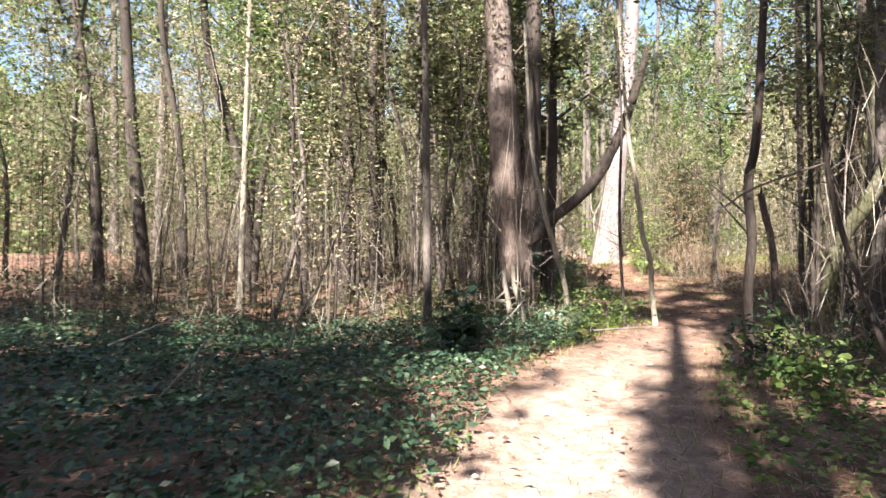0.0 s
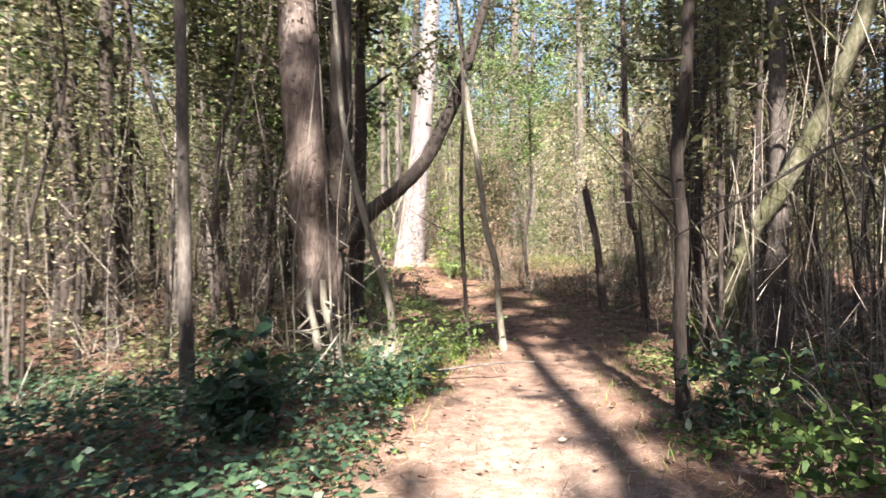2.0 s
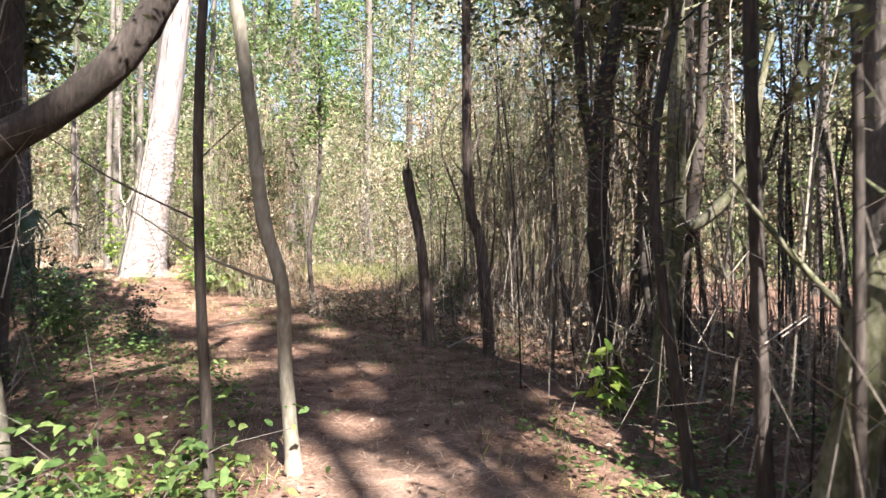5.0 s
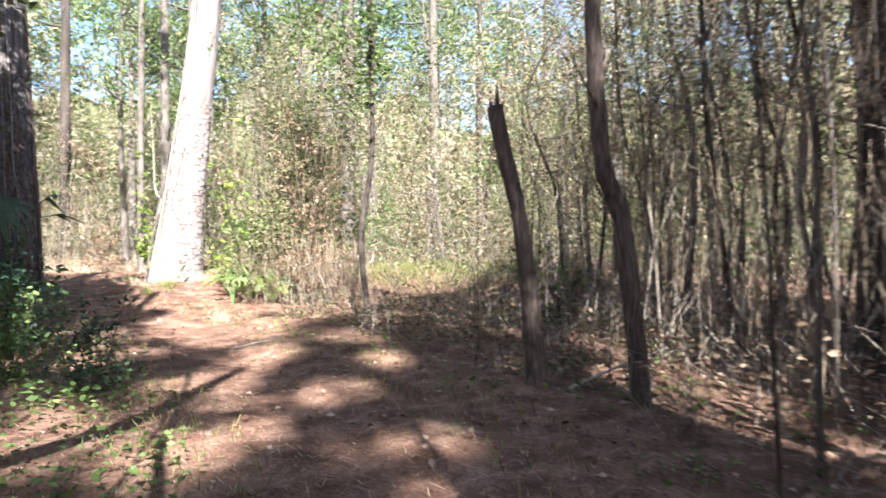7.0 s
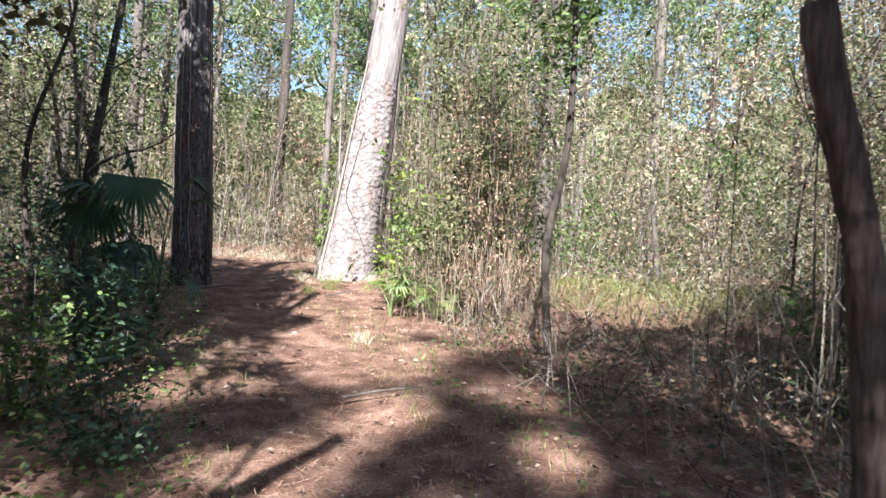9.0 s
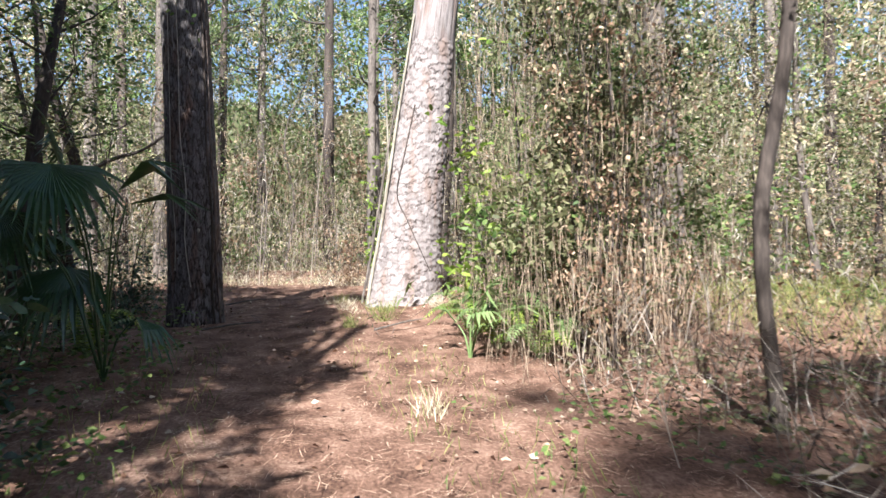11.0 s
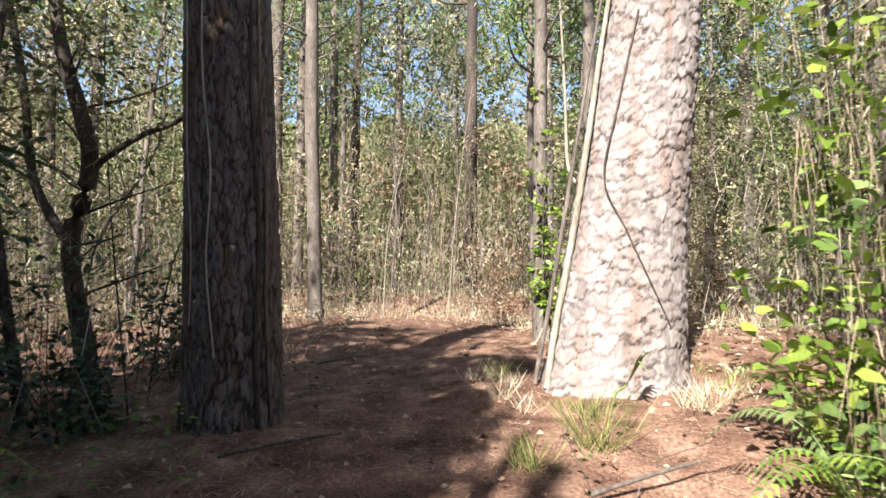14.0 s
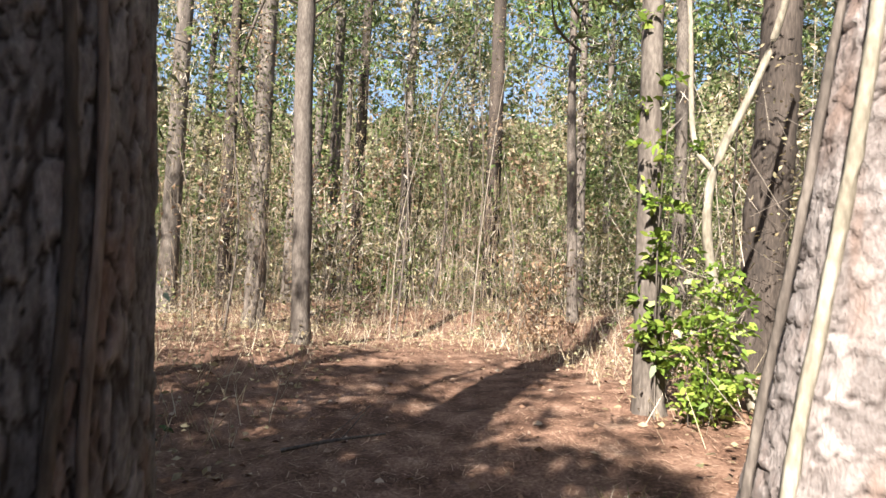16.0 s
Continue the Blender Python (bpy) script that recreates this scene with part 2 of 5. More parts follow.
def curve(pts, step=0.25):
    """A smooth line through pts."""
    p = np.array(pts, float)
    if len(p) < 3:
        n = max(2, int(np.linalg.norm(p[1] - p[0]) / step) + 1)
        return p[0] + (p[1] - p[0]) * np.linspace(0, 1, n)[:, None]
    q = np.vstack([2 * p[0] - p[1], p, 2 * p[-1] - p[-2]])
    out = []
    for i in range(1, len(q) - 2):
        n = max(2, int(np.linalg.norm(q[i + 1] - q[i]) / step) + 1)
        t = np.linspace(0, 1, n, endpoint=False)[:, None]
        out.append(0.5 * (2 * q[i] + (q[i + 1] - q[i - 1]) * t + (2 * q[i - 1] - 5 * q[i] + 4 * q[i + 1] - q[i + 2]) * t ** 2 + (3 * q[i] - q[i - 1] - 3 * q[i + 1] + q[i + 2]) * t ** 3))
    out.append(p[-1:])
    return np.vstack(out)


def tube(pts, r0, r1, sides=8, lump=0.12, step=0.25, flare=0.0):
    """A tapered, uneven stem along pts."""
    c = curve(pts, step)
    n = len(c)
    s = np.linspace(0, 1, n)
    r = r0 + (r1 - r0) * s
    if flare:
        d = np.linalg.norm(c - c[0], axis=1)
        r = r * (1 + flare * np.exp(-d / 0.18))
    t = np.gradient(c, axis=0)
    t /= np.linalg.norm(t, axis=1)[:, None] + 1e-9
    ref = np.where(np.abs(t[:, 2:3]) > 0.95, np.array([[1.0, 0, 0]]), np.array([[0, 0, 1.0]]))
    a = np.cross(t, ref)
    a /= np.linalg.norm(a, axis=1)[:, None] + 1e-9
    b = np.cross(t, a)
    th = np.linspace(0, 2 * math.pi, sides, endpoint=False)
    k = 1 + lump * (np.sin(th[None] * 2 + s[:, None] * 9 + r0 * 50) * 0.6 + rng.normal(0, 0.5, (n, sides)))
    v = c[:, None] + (r[:, None] * k)[..., None] * (np.cos(th)[None, :, None] * a[:, None] + np.sin(th)[None, :, None] * b[:, None])
    i = np.arange(n - 1)[:, None] * sides
    j = np.arange(sides)[None]
    j2 = (j + 1) % sides
    f = np.stack([i + j, i + sides + j, i + sides + j2, i + j2], -1).reshape(-1, 4)
    return v.reshape(-1, 3), f


def leaves(c, size, long=2.2, flat=0.5, droop=0.0, fold=0.25):
    """Folded pointed leaves round the places c; one quad each."""
    c = np.asarray(c, float)
    n = len(c)
    d = rng.normal(0, 1, (n, 3))
    d[:, 2] = d[:, 2] * (1 - flat) - droop
    d /= np.linalg.norm(d, axis=1)[:, None] + 1e-9
    u = rng.normal(0, 1, (n, 3))
    u[:, 2] += flat * 2
    u -= (u * d).sum(1)[:, None] * d
    u /= np.linalg.norm(u, axis=1)[:, None] + 1e-9
    w = np.cross(d, u)
    L = np.broadcast_to(np.asarray(size, float), (n,)) * rng.uniform(0.6, 1.35, n)
    L = L[:, None]
    W = L / long
    v = np.stack([c, c + d * L * 0.45 + w * W * 0.5 + u * W * fold, c + d * L, c + d * L * 0.45 - w * W * 0.5 + u * W * fold], 1)
    return v.reshape(-1, 3), np.arange(4 * n).reshape(-1, 4)


def slivers(c, size, long=2.0):
    """Three-cornered leaves for growth farther off."""
    v, f = leaves(c, size, long, 0.3, 0.3)
    v = v.reshape(-1, 4, 3)[:, [0, 1, 3]]
    v[:, 0] = v[:, 0] * 1.5 - (v[:, 1] + v[:, 2]) * 0.25
    return v.reshape(-1, 3), np.arange(3 * len(v)).reshape(-1, 3)


def broad(c, size, long=2.0, flat=0.5, droop=0.0, fold=0.2):
    """Rounder six-cornered leaves for growth close to the way."""
    v, f = leaves(c, size, long, flat, droop, fold)
    v = v.reshape(-1, 4, 3)
    o, a, t, b = v[:, 0], v[:, 1], v[:, 2], v[:, 3]
    ax = t - o
    w = np.stack([o, a - ax * 0.2, a * 0.85 + b * 0.15 + ax * 0.27, t - (t - o) * 0.0 - np.array([0, 0, 0.1]) * np.linalg.norm(ax, axis=1)[:, None], b * 0.85 + a * 0.15 + ax * 0.27, b - ax * 0.2], 1)
    return w.reshape(-1, 3), np.arange(6 * len(w)).reshape(-1, 6)


def blades(base, length, width, lean=0.3, turn=None):
    """Upright strips (grass, needles, stalks) from base; one quad each."""
    n = len(base)
    a = rng.uniform(0, 2 * math.pi, n)
    d = np.stack([np.cos(a) * lean, np.sin(a) * lean, np.ones(n)], 1) if turn is None else turn
    d = d * rng.uniform(0.7, 1.3, (n, 3))
    d /= np.linalg.norm(d, axis=1)[:, None]
    L = (np.broadcast_to(length, (n,)) * rng.uniform(0.5, 1.3, n))[:, None]
    b = rng.uniform(0, 2 * math.pi, n)
    w = np.stack([np.cos(b), np.sin(b), np.zeros(n)], 1) * np.broadcast_to(width, (n,))[:, None] * 0.5
    mid = base + d * L * 0.6
    v = np.stack([base - w * 0.6, base + w * 0.6, mid + w, base + d * L], 1)
    return v.reshape(-1, 3), np.arange(4 * n).reshape(-1, 4)


def clumps(centres, radii, per, squash=0.8, twigs=7):
    """Leaf places strung along short drooping twigs that fan out from each centre."""
    c, radii = np.asarray(centres, float), np.asarray(radii, float)
    d = rng.normal(0, 1, (len(c), twigs, 3))
    d /= np.linalg.norm(d, axis=2)[..., None]
    k, j = rng.integers(0, len(c), per), rng.integers(0, twigs, per)
    t = rng.uniform(0.08, 1, per) ** 0.75
    r = radii[k]
    out = d[k, j] * (t * r * 1.15)[:, None]
    out[:, 2] = out[:, 2] * squash - 0.22 * r * t ** 2
    return c[k] + out + rng.normal(0, 0.075, (per, 3)) * r[:, None]


# Gaps cut in the added canopy and crowns so the sun reaches the ground and the pale pine: x, y, z of the lit place,
# radius
LIT = [(3.5, 7.7, 0, 0.4), (4.5, 8.4, 0, 0.42), (4.1, 7.0, 0.3, 0.35), (5.4, 9.0, 0.3, 0.42), (3.2, 5.4, 0.2, 0.35), (4.6, 7.4, 1.4, 0.4), (-3.4, 8.2, 0.3, 0.45), (-1.4, 9.6, 0.3, 0.45), (-5.0, 7.0, 0.3, 0.4), (0.8, 2.4, 0, 0.38), (0.95, 3.1, 0, 0.44), (1.15, 4.1, 0, 0.46), (1.4, 5.1, 0, 0.44), (1.65, 6.1, 0, 0.45), (2.1, 6.9, 0, 0.4), (3.0, 6.9, 0, 0.35), (2.7, 8.6, 0, 0.45), (3.4, 9.6, 0, 0.45), (1.5, 8.2, 0.2, 0.4),
       (4.2, 10.6, 0, 0.28), (4.8, 11.6, 0, 0.3), (5.3, 12.5, 0, 0.35), (4.5, 13.4, 0, 0.28), (5.4, 14.2, 0, 0.38), (4.6, 15.2, 0, 0.42), (6.3, 15.2, 0, 0.35), (5.3, 16.3, 0, 0.45), (6.6, 16.8, 0, 0.4), (7.3, 14.2, 0, 0.3), (8.2, 15.6, 0.2, 0.4),
       (5.2, 17.7, 0, 0.5), (5.0, 19.4, 0, 0.5), (4.95, 21.3, 0.4, 0.75), (5.3, 22.3, 0.5, 0.8), (5.5, 20.6, 0.2, 0.6), (5.3, 18.7, 0.1, 0.5), (5.7, 19.7, 0.1, 0.6), (6.2, 21.0, 0.8, 0.5), (6.0, 18.4, 0.1, 0.45), (5.9, 9.6, 0.5, 0.3),
       (5.35, 23.2, 0.8, 0.85), (5.45, 23.2, 1.6, 0.85), (5.55, 23.2, 2.4, 0.85), (5.65, 23.2, 3.3, 0.85), (5.75, 23.2, 4.3, 0.85), (5.9, 23.2, 5.5, 0.85), (2.0, 28.6, 0.8, 0.9), (4.0, 29.5, 0.8, 0.9), (0.2, 27.5, 0.8, 0.8), (3.4, 11.4, 1.4, 0.4), (1.3, 10.9, 1.0, 0.4), (1.1, 10.9, 2.4, 0.3),
       (10, 21, 0.8, 1.4), (6.6, 21.5, 1.5, 0.6), (6.6, 21.5, 2.8, 0.6), (7.5, 11.5, 1.0, 0.8), (8.6, 12.6, 1.5, 0.8), (7.0, 10.6, 0.4, 0.5), (-3, 12, 2, 1.2), (-5, 14, 3, 1.4), (-0.5, 18, 3, 1.2), (-2, 29, 3, 1.4), (2.5, 32, 3, 1.4), (-1, 22.5, 3, 0.9), (4.9, 25.7, 2, 0.4), (5.3, 25.5, 0.9, 0.5)]


def sunlit(p):
    """True for places that stand between the sun and a lit place."""
    p = np.asarray(p, float)
    out = np.zeros(len(p), bool)
    for x, y, z, r in LIT:
        h = p[:, 2] - z
        dx = p[:, 0] - (x + SUN_FROM.x * SLOPE * h)
        dy = p[:, 1] - (y + SUN_FROM.y * SLOPE * h)
        along = dx * SUN_FROM.x + dy * SUN_FROM.y
        side = dx * SUN_FROM.y - dy * SUN_FROM.x
        out |= (np.hypot(along * math.sin(SUN_UP), side) < r) & (h > 0.6)
    return out


# ---- ground ----
def ground():
    ax = np.unique(np.concatenate([np.linspace(-400, -30, 12), np.linspace(-30, -6, 40), np.linspace(-6, 13, 170), np.linspace(13, 40, 40), np.linspace(40, 400, 12)]))
    ay = np.unique(np.concatenate([np.linspace(-400, -20, 12), np.linspace(-20, 0, 30), np.linspace(0, 32, 270), np.linspace(32, 60, 40), np.linspace(60, 400, 12)]))
    X, Y = np.meshgrid(ax, ay)
    Z = height(X, Y)
    gap = path_gap(X, Y)
    Z -= 0.05 * np.exp(-(gap / 0.5) ** 2)
    near = (X > -6) & (X < 13) & (Y > 0) & (Y < 32)
    Z += np.where(near, rng.normal(0, 0.008, Z.shape), 0)
    v = np.stack([X, Y, Z], -1).reshape(-1, 3)
    nx = len(ax)
    i = (np.arange(len(ay) - 1)[:, None] * nx + np.arange(nx - 1)[None])
    f = np.stack([i, i + 1, i + nx + 1, i + nx], -1).reshape(-1, 4)
    me = mesh("ground", [(v, f)], GROUND, True)
    worn = np.clip(1.15 - gap / 0.85 + rng.normal(0, 0.08, gap.shape), 0, 1) * np.clip(1.25 - Y / 9.0, 0.0, 1)
    a = me.attributes.new("worn", "FLOAT", "POINT")
    a.data.foreach_set("value", worn.ravel().astype(np.float32))
    tagged(new("ground", me), "brown woodland ground with worn sandy footpath and litter", "ground", kind="structure")


ground()


def scatter(n, x0, x1, y0, y1, keep):
    x, y = rng.uniform(x0, x1, n), rng.uniform(y0, y1, n)
    k = keep(x, y)
    x, y = x[k], y[k]
    return np.stack([x, y, height(x, y)], 1)


def stuff(name, chunks, mat, label, category):
    return tagged(new(name, mesh(name, chunks, mat)), label, category, kind="stuff")


# ---- big pines ----
def plated_trunk(pts, radii, depth, cell, scaly, sides=240, dense=4.3, rise=0.015, seed=0.0):
    """A pine trunk with raised bark plates; scaly plates stand off at their lower edge, with shade painted beneath.
    Gives also each place's crack or painted shade and plate tone.
    """
    c = curve(pts, 0.02)
    d = np.concatenate([[0], np.cumsum(np.linalg.norm(np.diff(c, axis=0), axis=1))])
    want = np.concatenate([np.arange(0, dense, rise), np.linspace(dense, d[-1], 40)])
    c = np.stack([np.interp(want, d, c[:, k]) for k in range(3)], 1)
    r = np.interp(want, radii[0], radii[1])
    th = np.linspace(0, 2 * math.pi, sides, endpoint=False)
    v, edges, tones = np.zeros((len(c), sides, 3)), np.ones((len(c), sides)), np.zeros((len(c), sides))
    for i in range(len(c)):
        for j in range(sides):
            h = th[j]
            p = Vector((math.cos(h) * 0.45 / cell[0] + seed, math.sin(h) * 0.45 / cell[0], want[i] / cell[1]))
            p += noise.noise_vector(p * 0.8) * 0.45 + noise.noise_vector(p * 2.6) * (0.34 if scaly else 0.2)
            dist, feat = noise.voronoi(p)
            gap = dist[1] - dist[0]
            tone = noise.cell(feat[0] * 7.31)
            open_ = noise.noise(p * 0.55 + Vector((5, 2, 8)))
            low = min(1.0, max(0.0, 0.5 - (p.z - feat[0].z) * 1.4))
            if scaly:
                # cracks darken most along a plate's lower edge, as painted shade under its lip
                edge = min(1.0, gap / (0.09 + 0.26 * max(0.0, open_ + 0.05) * low))
                edge = 1 - (1 - edge) * min(1.0, 0.36 + 1.5 * low * max(0.0, open_ + 0.25))
                out = 0.9 * low * min(1.0, gap * 7) + 0.3 * edge
            else:
                edge = min(1.0, max(0.0, gap - 0.02) / 0.13)
                out = edge * (0.75 + 0.4 * tone)
            fl = 1 + 0.10 * math.exp(-want[i] / 0.35) * math.sin(h * 5 + seed)
            rr = r[i] * fl * (1 + 0.03 * noise.noise(Vector((math.cos(h) * 1.3, math.sin(h) * 1.3, want[i] * 0.5 + seed))))
            rr += depth * (out - 0.5) + depth * 0.2 * noise.noise(p * 4.1)
            v[i, j] = (c[i, 0] + rr * math.cos(h), c[i, 1] + rr * math.sin(h), c[i, 2])
            edges[i, j], tones[i, j] = edge, tone * 0.5 + 0.5
    i = np.arange(len(c) - 1)[:, None] * sides
    j = np.arange(sides)[None]
    j2 = (j + 1) % sides
    f = np.stack([i + j, i + j2, i + sides + j2, i + sides + j], -1).reshape(-1, 4)
    return v.reshape(-1, 3), f, edges, tones


def needle_tufts(centres, per=40, length=0.2, width=0.012):
    """Tufts of pine needles, each fanned round its twig end."""
    c = np.repeat(np.asarray(centres, float), per, 0)
    d = rng.normal(0, 1, (len(c), 3))
    d[:, 2] += 0.3
    return blades(c, length, width, turn=d)


def pine_crown(origin, z0, z1, spread, n_limbs, r):
    """Limbs and tuft places of a tall pine's crown, round the stem at origin."""
    limbs, tufts = [], []
    for k in range(n_limbs):
        h = z0 + (z1 - z0) * (k + rng.uniform(0, 1)) / n_limbs
        a = rng.uniform(0, 2 * math.pi)
        s = spread * (1.1 - 0.7 * (h - z0) / (z1 - z0)) * rng.uniform(0.6, 1.1)
        p0 = np.array([origin[0], origin[1], h])
        p1 = p0 + np.array([math.cos(a), math.sin(a), 0.15]) * s * 0.5
        p2 = p0 + np.array([math.cos(a + 0.2), math.sin(a + 0.2), 0.35]) * s
        limbs.append(tube([p0, p1, p2], r, r * 0.25, 5, step=0.5))
        m = rng.integers(9, 16)
        t = rng.uniform(0.35, 1.05, m)[:, None]
        tufts.append(p0 + (p2 - p0) * t + rng.normal(0, s * 0.16, (m, 3)))
    return limbs, np.concatenate(tufts)


def big_pine(name, at, pts, radii, mat, depth, label, seed, crown_z=(12, 19), cell=(0.062, 0.17), scaly=False):
    x, y = at
    z = hz(x, y)
    ob = thing(name, (x, y, z), label, "pine tree", "big pines beside the way")
    local = [(px - x, py - y, pz - z) for px, py, pz in pts]
    v, f, edges, tones = plated_trunk(local, radii, depth, cell, scaly, seed=seed)
    trunk = part("trunk", [(v, f)], mat, ob, "trunk with thick plated bark", True)
    for key, values in (("edge", edges), ("tone", tones)):
        trunk.data.attributes.new(key, "FLOAT", "POINT").data.foreach_set("value", values.ravel().astype(np.float32))
    top = local[-1]
    limbs, tufts = pine_crown(top, crown_z[0], crown_z[1], 2.6, 14, 0.06)
    tufts = tufts[~sunlit(tufts + np.array([x, y, z]))]
    part("limb_spray", limbs, BARK_GREY, ob)
    part("crown", [needle_tufts(tufts, 60, 0.26, 0.03)], LEAF_NEEDLE, ob, "green needle crown high up")
    return ob


D_XY, W_XY = (2.76, 22.75), (5.47, 23.75)
D_AXIS = [(2.76, 22.75, 0.2), (2.71, 22.73, 1.7), (2.63, 22.70, 3.4), (2.46, 22.6, 8), (2.3, 22.5, 18)]
W_AXIS = [(5.42, 23.75, 0.35), (5.47, 23.75, 1.0), (5.61, 23.74, 2.4), (5.80, 23.72, 4.0), (6.2, 23.7, 8), (6.9, 23.6, 18)]
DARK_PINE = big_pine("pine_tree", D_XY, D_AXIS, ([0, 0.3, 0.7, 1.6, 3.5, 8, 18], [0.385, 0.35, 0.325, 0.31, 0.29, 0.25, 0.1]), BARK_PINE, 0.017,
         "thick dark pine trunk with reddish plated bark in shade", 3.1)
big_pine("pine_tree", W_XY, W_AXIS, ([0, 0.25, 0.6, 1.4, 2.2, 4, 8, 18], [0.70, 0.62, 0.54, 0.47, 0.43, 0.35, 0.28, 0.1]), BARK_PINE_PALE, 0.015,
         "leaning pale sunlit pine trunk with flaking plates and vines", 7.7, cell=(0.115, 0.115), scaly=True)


def lichen(pine, at, out, w, h):
    """A small crusty patch on the bark."""
    n = Vector(out).normalized()
    side, upv = n.cross(Vector((0, 0, 1))).normalized(), Vector((0, 0, 1))
    v = [Vector(at) - pine.location + n * 0.014]
    for k in range(12):
        a = 2 * math.pi * k / 12
        r = rng.uniform(0.7, 1.15)
        v.append(Vector(at) - pine.location + side * math.cos(a) * w * r + upv * math.sin(a) * h * r - n * 0.012)
    me = bpy.data.meshes.new("lichen_patch")
    me.from_pydata([tuple(p) for p in v], [], [(0, 1 + k, 1 + (k + 1) % 12) for k in range(12)])
    me.materials.append(WOOD_PALE)
    ob = new("lichen_patch", me)
    ob.parent = pine
    tagged(ob, "pale crusty lichen patch on bark")


lichen(DARK_PINE, (2.84, 22.44, 1.70), (0.38, -0.92, 0), 0.022, 0.03)
lichen(DARK_PINE, (2.60, 22.43, 1.35), (-0.3, -0.95, 0), 0.012, 0.016)


# ---- stems placed along the way ----
def stem_tree(name, pts, r0, r1, mat, label, category="tree", group="", crown=None, twigs=6, flare=0.35, forks=(), sides=10, forks_mat=None):
    """A tree along pts with optional forks [(pts, r0, r1)], bare twigs, and a crown (count, leaf size, material, spread, from height)."""
    base = np.array(pts[0], float)
    base[2] = hz(base[0], base[1]) - 0.03
    p = np.array(pts, float)
    p[0, 2] = base[2]
    ob = thing(name, base, label, category, group)
    part("trunk", [tube(p - base, r0, r1, sides, 0.10, 0.12, flare)], mat, ob, smooth=True)
    for fp, a, b in forks:
        part("limb", [tube(np.array(fp, float) - base, a, b, max(6, sides - 2), 0.10, 0.12)], forks_mat or mat, ob, smooth=True)
    c = curve(p - base, 0.3)
    tw, ends = [], []
    for _ in range(twigs):
        i = rng.integers(len(c) // 4, len(c))
        a = rng.uniform(0, 2 * math.pi)
        s = rng.uniform(0.4, 1.1)
        e = c[i] + np.array([math.cos(a) * s, math.sin(a) * s, rng.uniform(0.1, 0.9)])
        m = (c[i] + e) / 2 + rng.normal(0, 0.08, 3)
        tw.append(tube([c[i], m, e], max(0.006, r1 * 0.35), 0.003, 4, step=0.2))
        ends += [m, e]
    if tw:
        part("twig_spray", tw, mat, ob)
    if crown:
        n, size, lm, spread, z0 = crown
        cs = [e for e in ends if e[2] > z0] + [q + rng.normal(0, spread * 0.5, 3) for q in c if q[2] > z0]
        if cs:
            q = clumps(cs, np.full(len(cs), spread), n)
            q = q[~sunlit(q + base)]
            if len(q):
                part("crown", [leaves(q, size)], lm, ob)
    return ob


def up(x, y, h, lean=(0, 0), bend=0.15):
    """Points of a stem from the ground at x, y to height h."""
    z = hz(x, y)
    return [(x, y, z), (x + lean[0] * 0.3 + rng.normal(0, bend) * 0.4, y + lean[1] * 0.3, z + h * 0.33), (x + lean[0] * 0.65 + rng.normal(0, bend), y + lean[1] * 0.65 + rng.normal(0, bend), z + h * 0.66), (x + lean[0], y + lean[1], z + h)]


# forked tree with a long leaning limb
A = (1.26, 11.05)
stem_tree("forked_tree", [(1.26, 11.05, 0), (1.2, 11.05, 0.6), (1.18, 11.05, 1.2), (1.08, 11.06, 1.7), (0.98, 11.06, 3.1), (0.8, 11.1, 6), (0.7, 11.2, 11)], 0.30, 0.16, BARK_BROWN,
          "thick forked tree with rough brown bark and leaning limb", "tree", twigs=14, sides=26, crown=(6000, 0.085, LEAF_OLIVE, 1.2, 5.8), flare=0.2,
          forks_mat=BARK_DARK, forks=[([(1.2, 11.0, 1.2), (1.54, 10.98, 1.42), (1.84, 10.96, 1.74), (2.25, 10.92, 2.08), (2.58, 10.84, 2.46), (2.82, 10.77, 2.94), (3.03, 10.7, 3.43), (3.35, 10.5, 4.6)], 0.115, 0.065),
                 ([(1.25, 11.12, 0.9), (1.42, 11.12, 1.8), (1.47, 11.12, 3.4), (1.5, 11.2, 7), (1.6, 11.2, 10)], 0.16, 0.09)])
stem_tree("leaning_pole", [(1.99, 10.17, 0), (1.93, 10.17, 0.58), (1.8, 10.19, 1.05), (1.61, 10.22, 1.73), (1.47, 10.24, 2.32), (1.36, 10.26, 3.1), (1.25, 10.3, 5)], 0.045, 0.025, BARK_PALE,
          "pale dead pole leaning against the forked tree", "dead tree", twigs=2)
stem_tree("sapling", [(3.30, 9.85, 0), (3.24, 9.85, 0.6), (3.20, 9.82, 1.05), (3.1, 9.85, 1.4), (3.03, 9.87, 1.95), (2.97, 9.9, 2.45), (2.88, 9.92, 3.0), (2.7, 10.0, 5.2)], 0.042, 0.026, BARK_PALE,
          "slender crooked sapling with pale lower stem beside the path", "sapling", twigs=5, crown=(3500, 0.06, LEAF_OLIVE, 1.0, 4.2))
stem_tree("sapling", up(2.75, 9.55, 5, (-0.2, 0.1)), 0.028, 0.012, BARK_DARK, "thin dark sapling beside the path", "sapling", twigs=5, crown=(500, 0.07, LEAF_OLIVE, 0.5, 2.8))
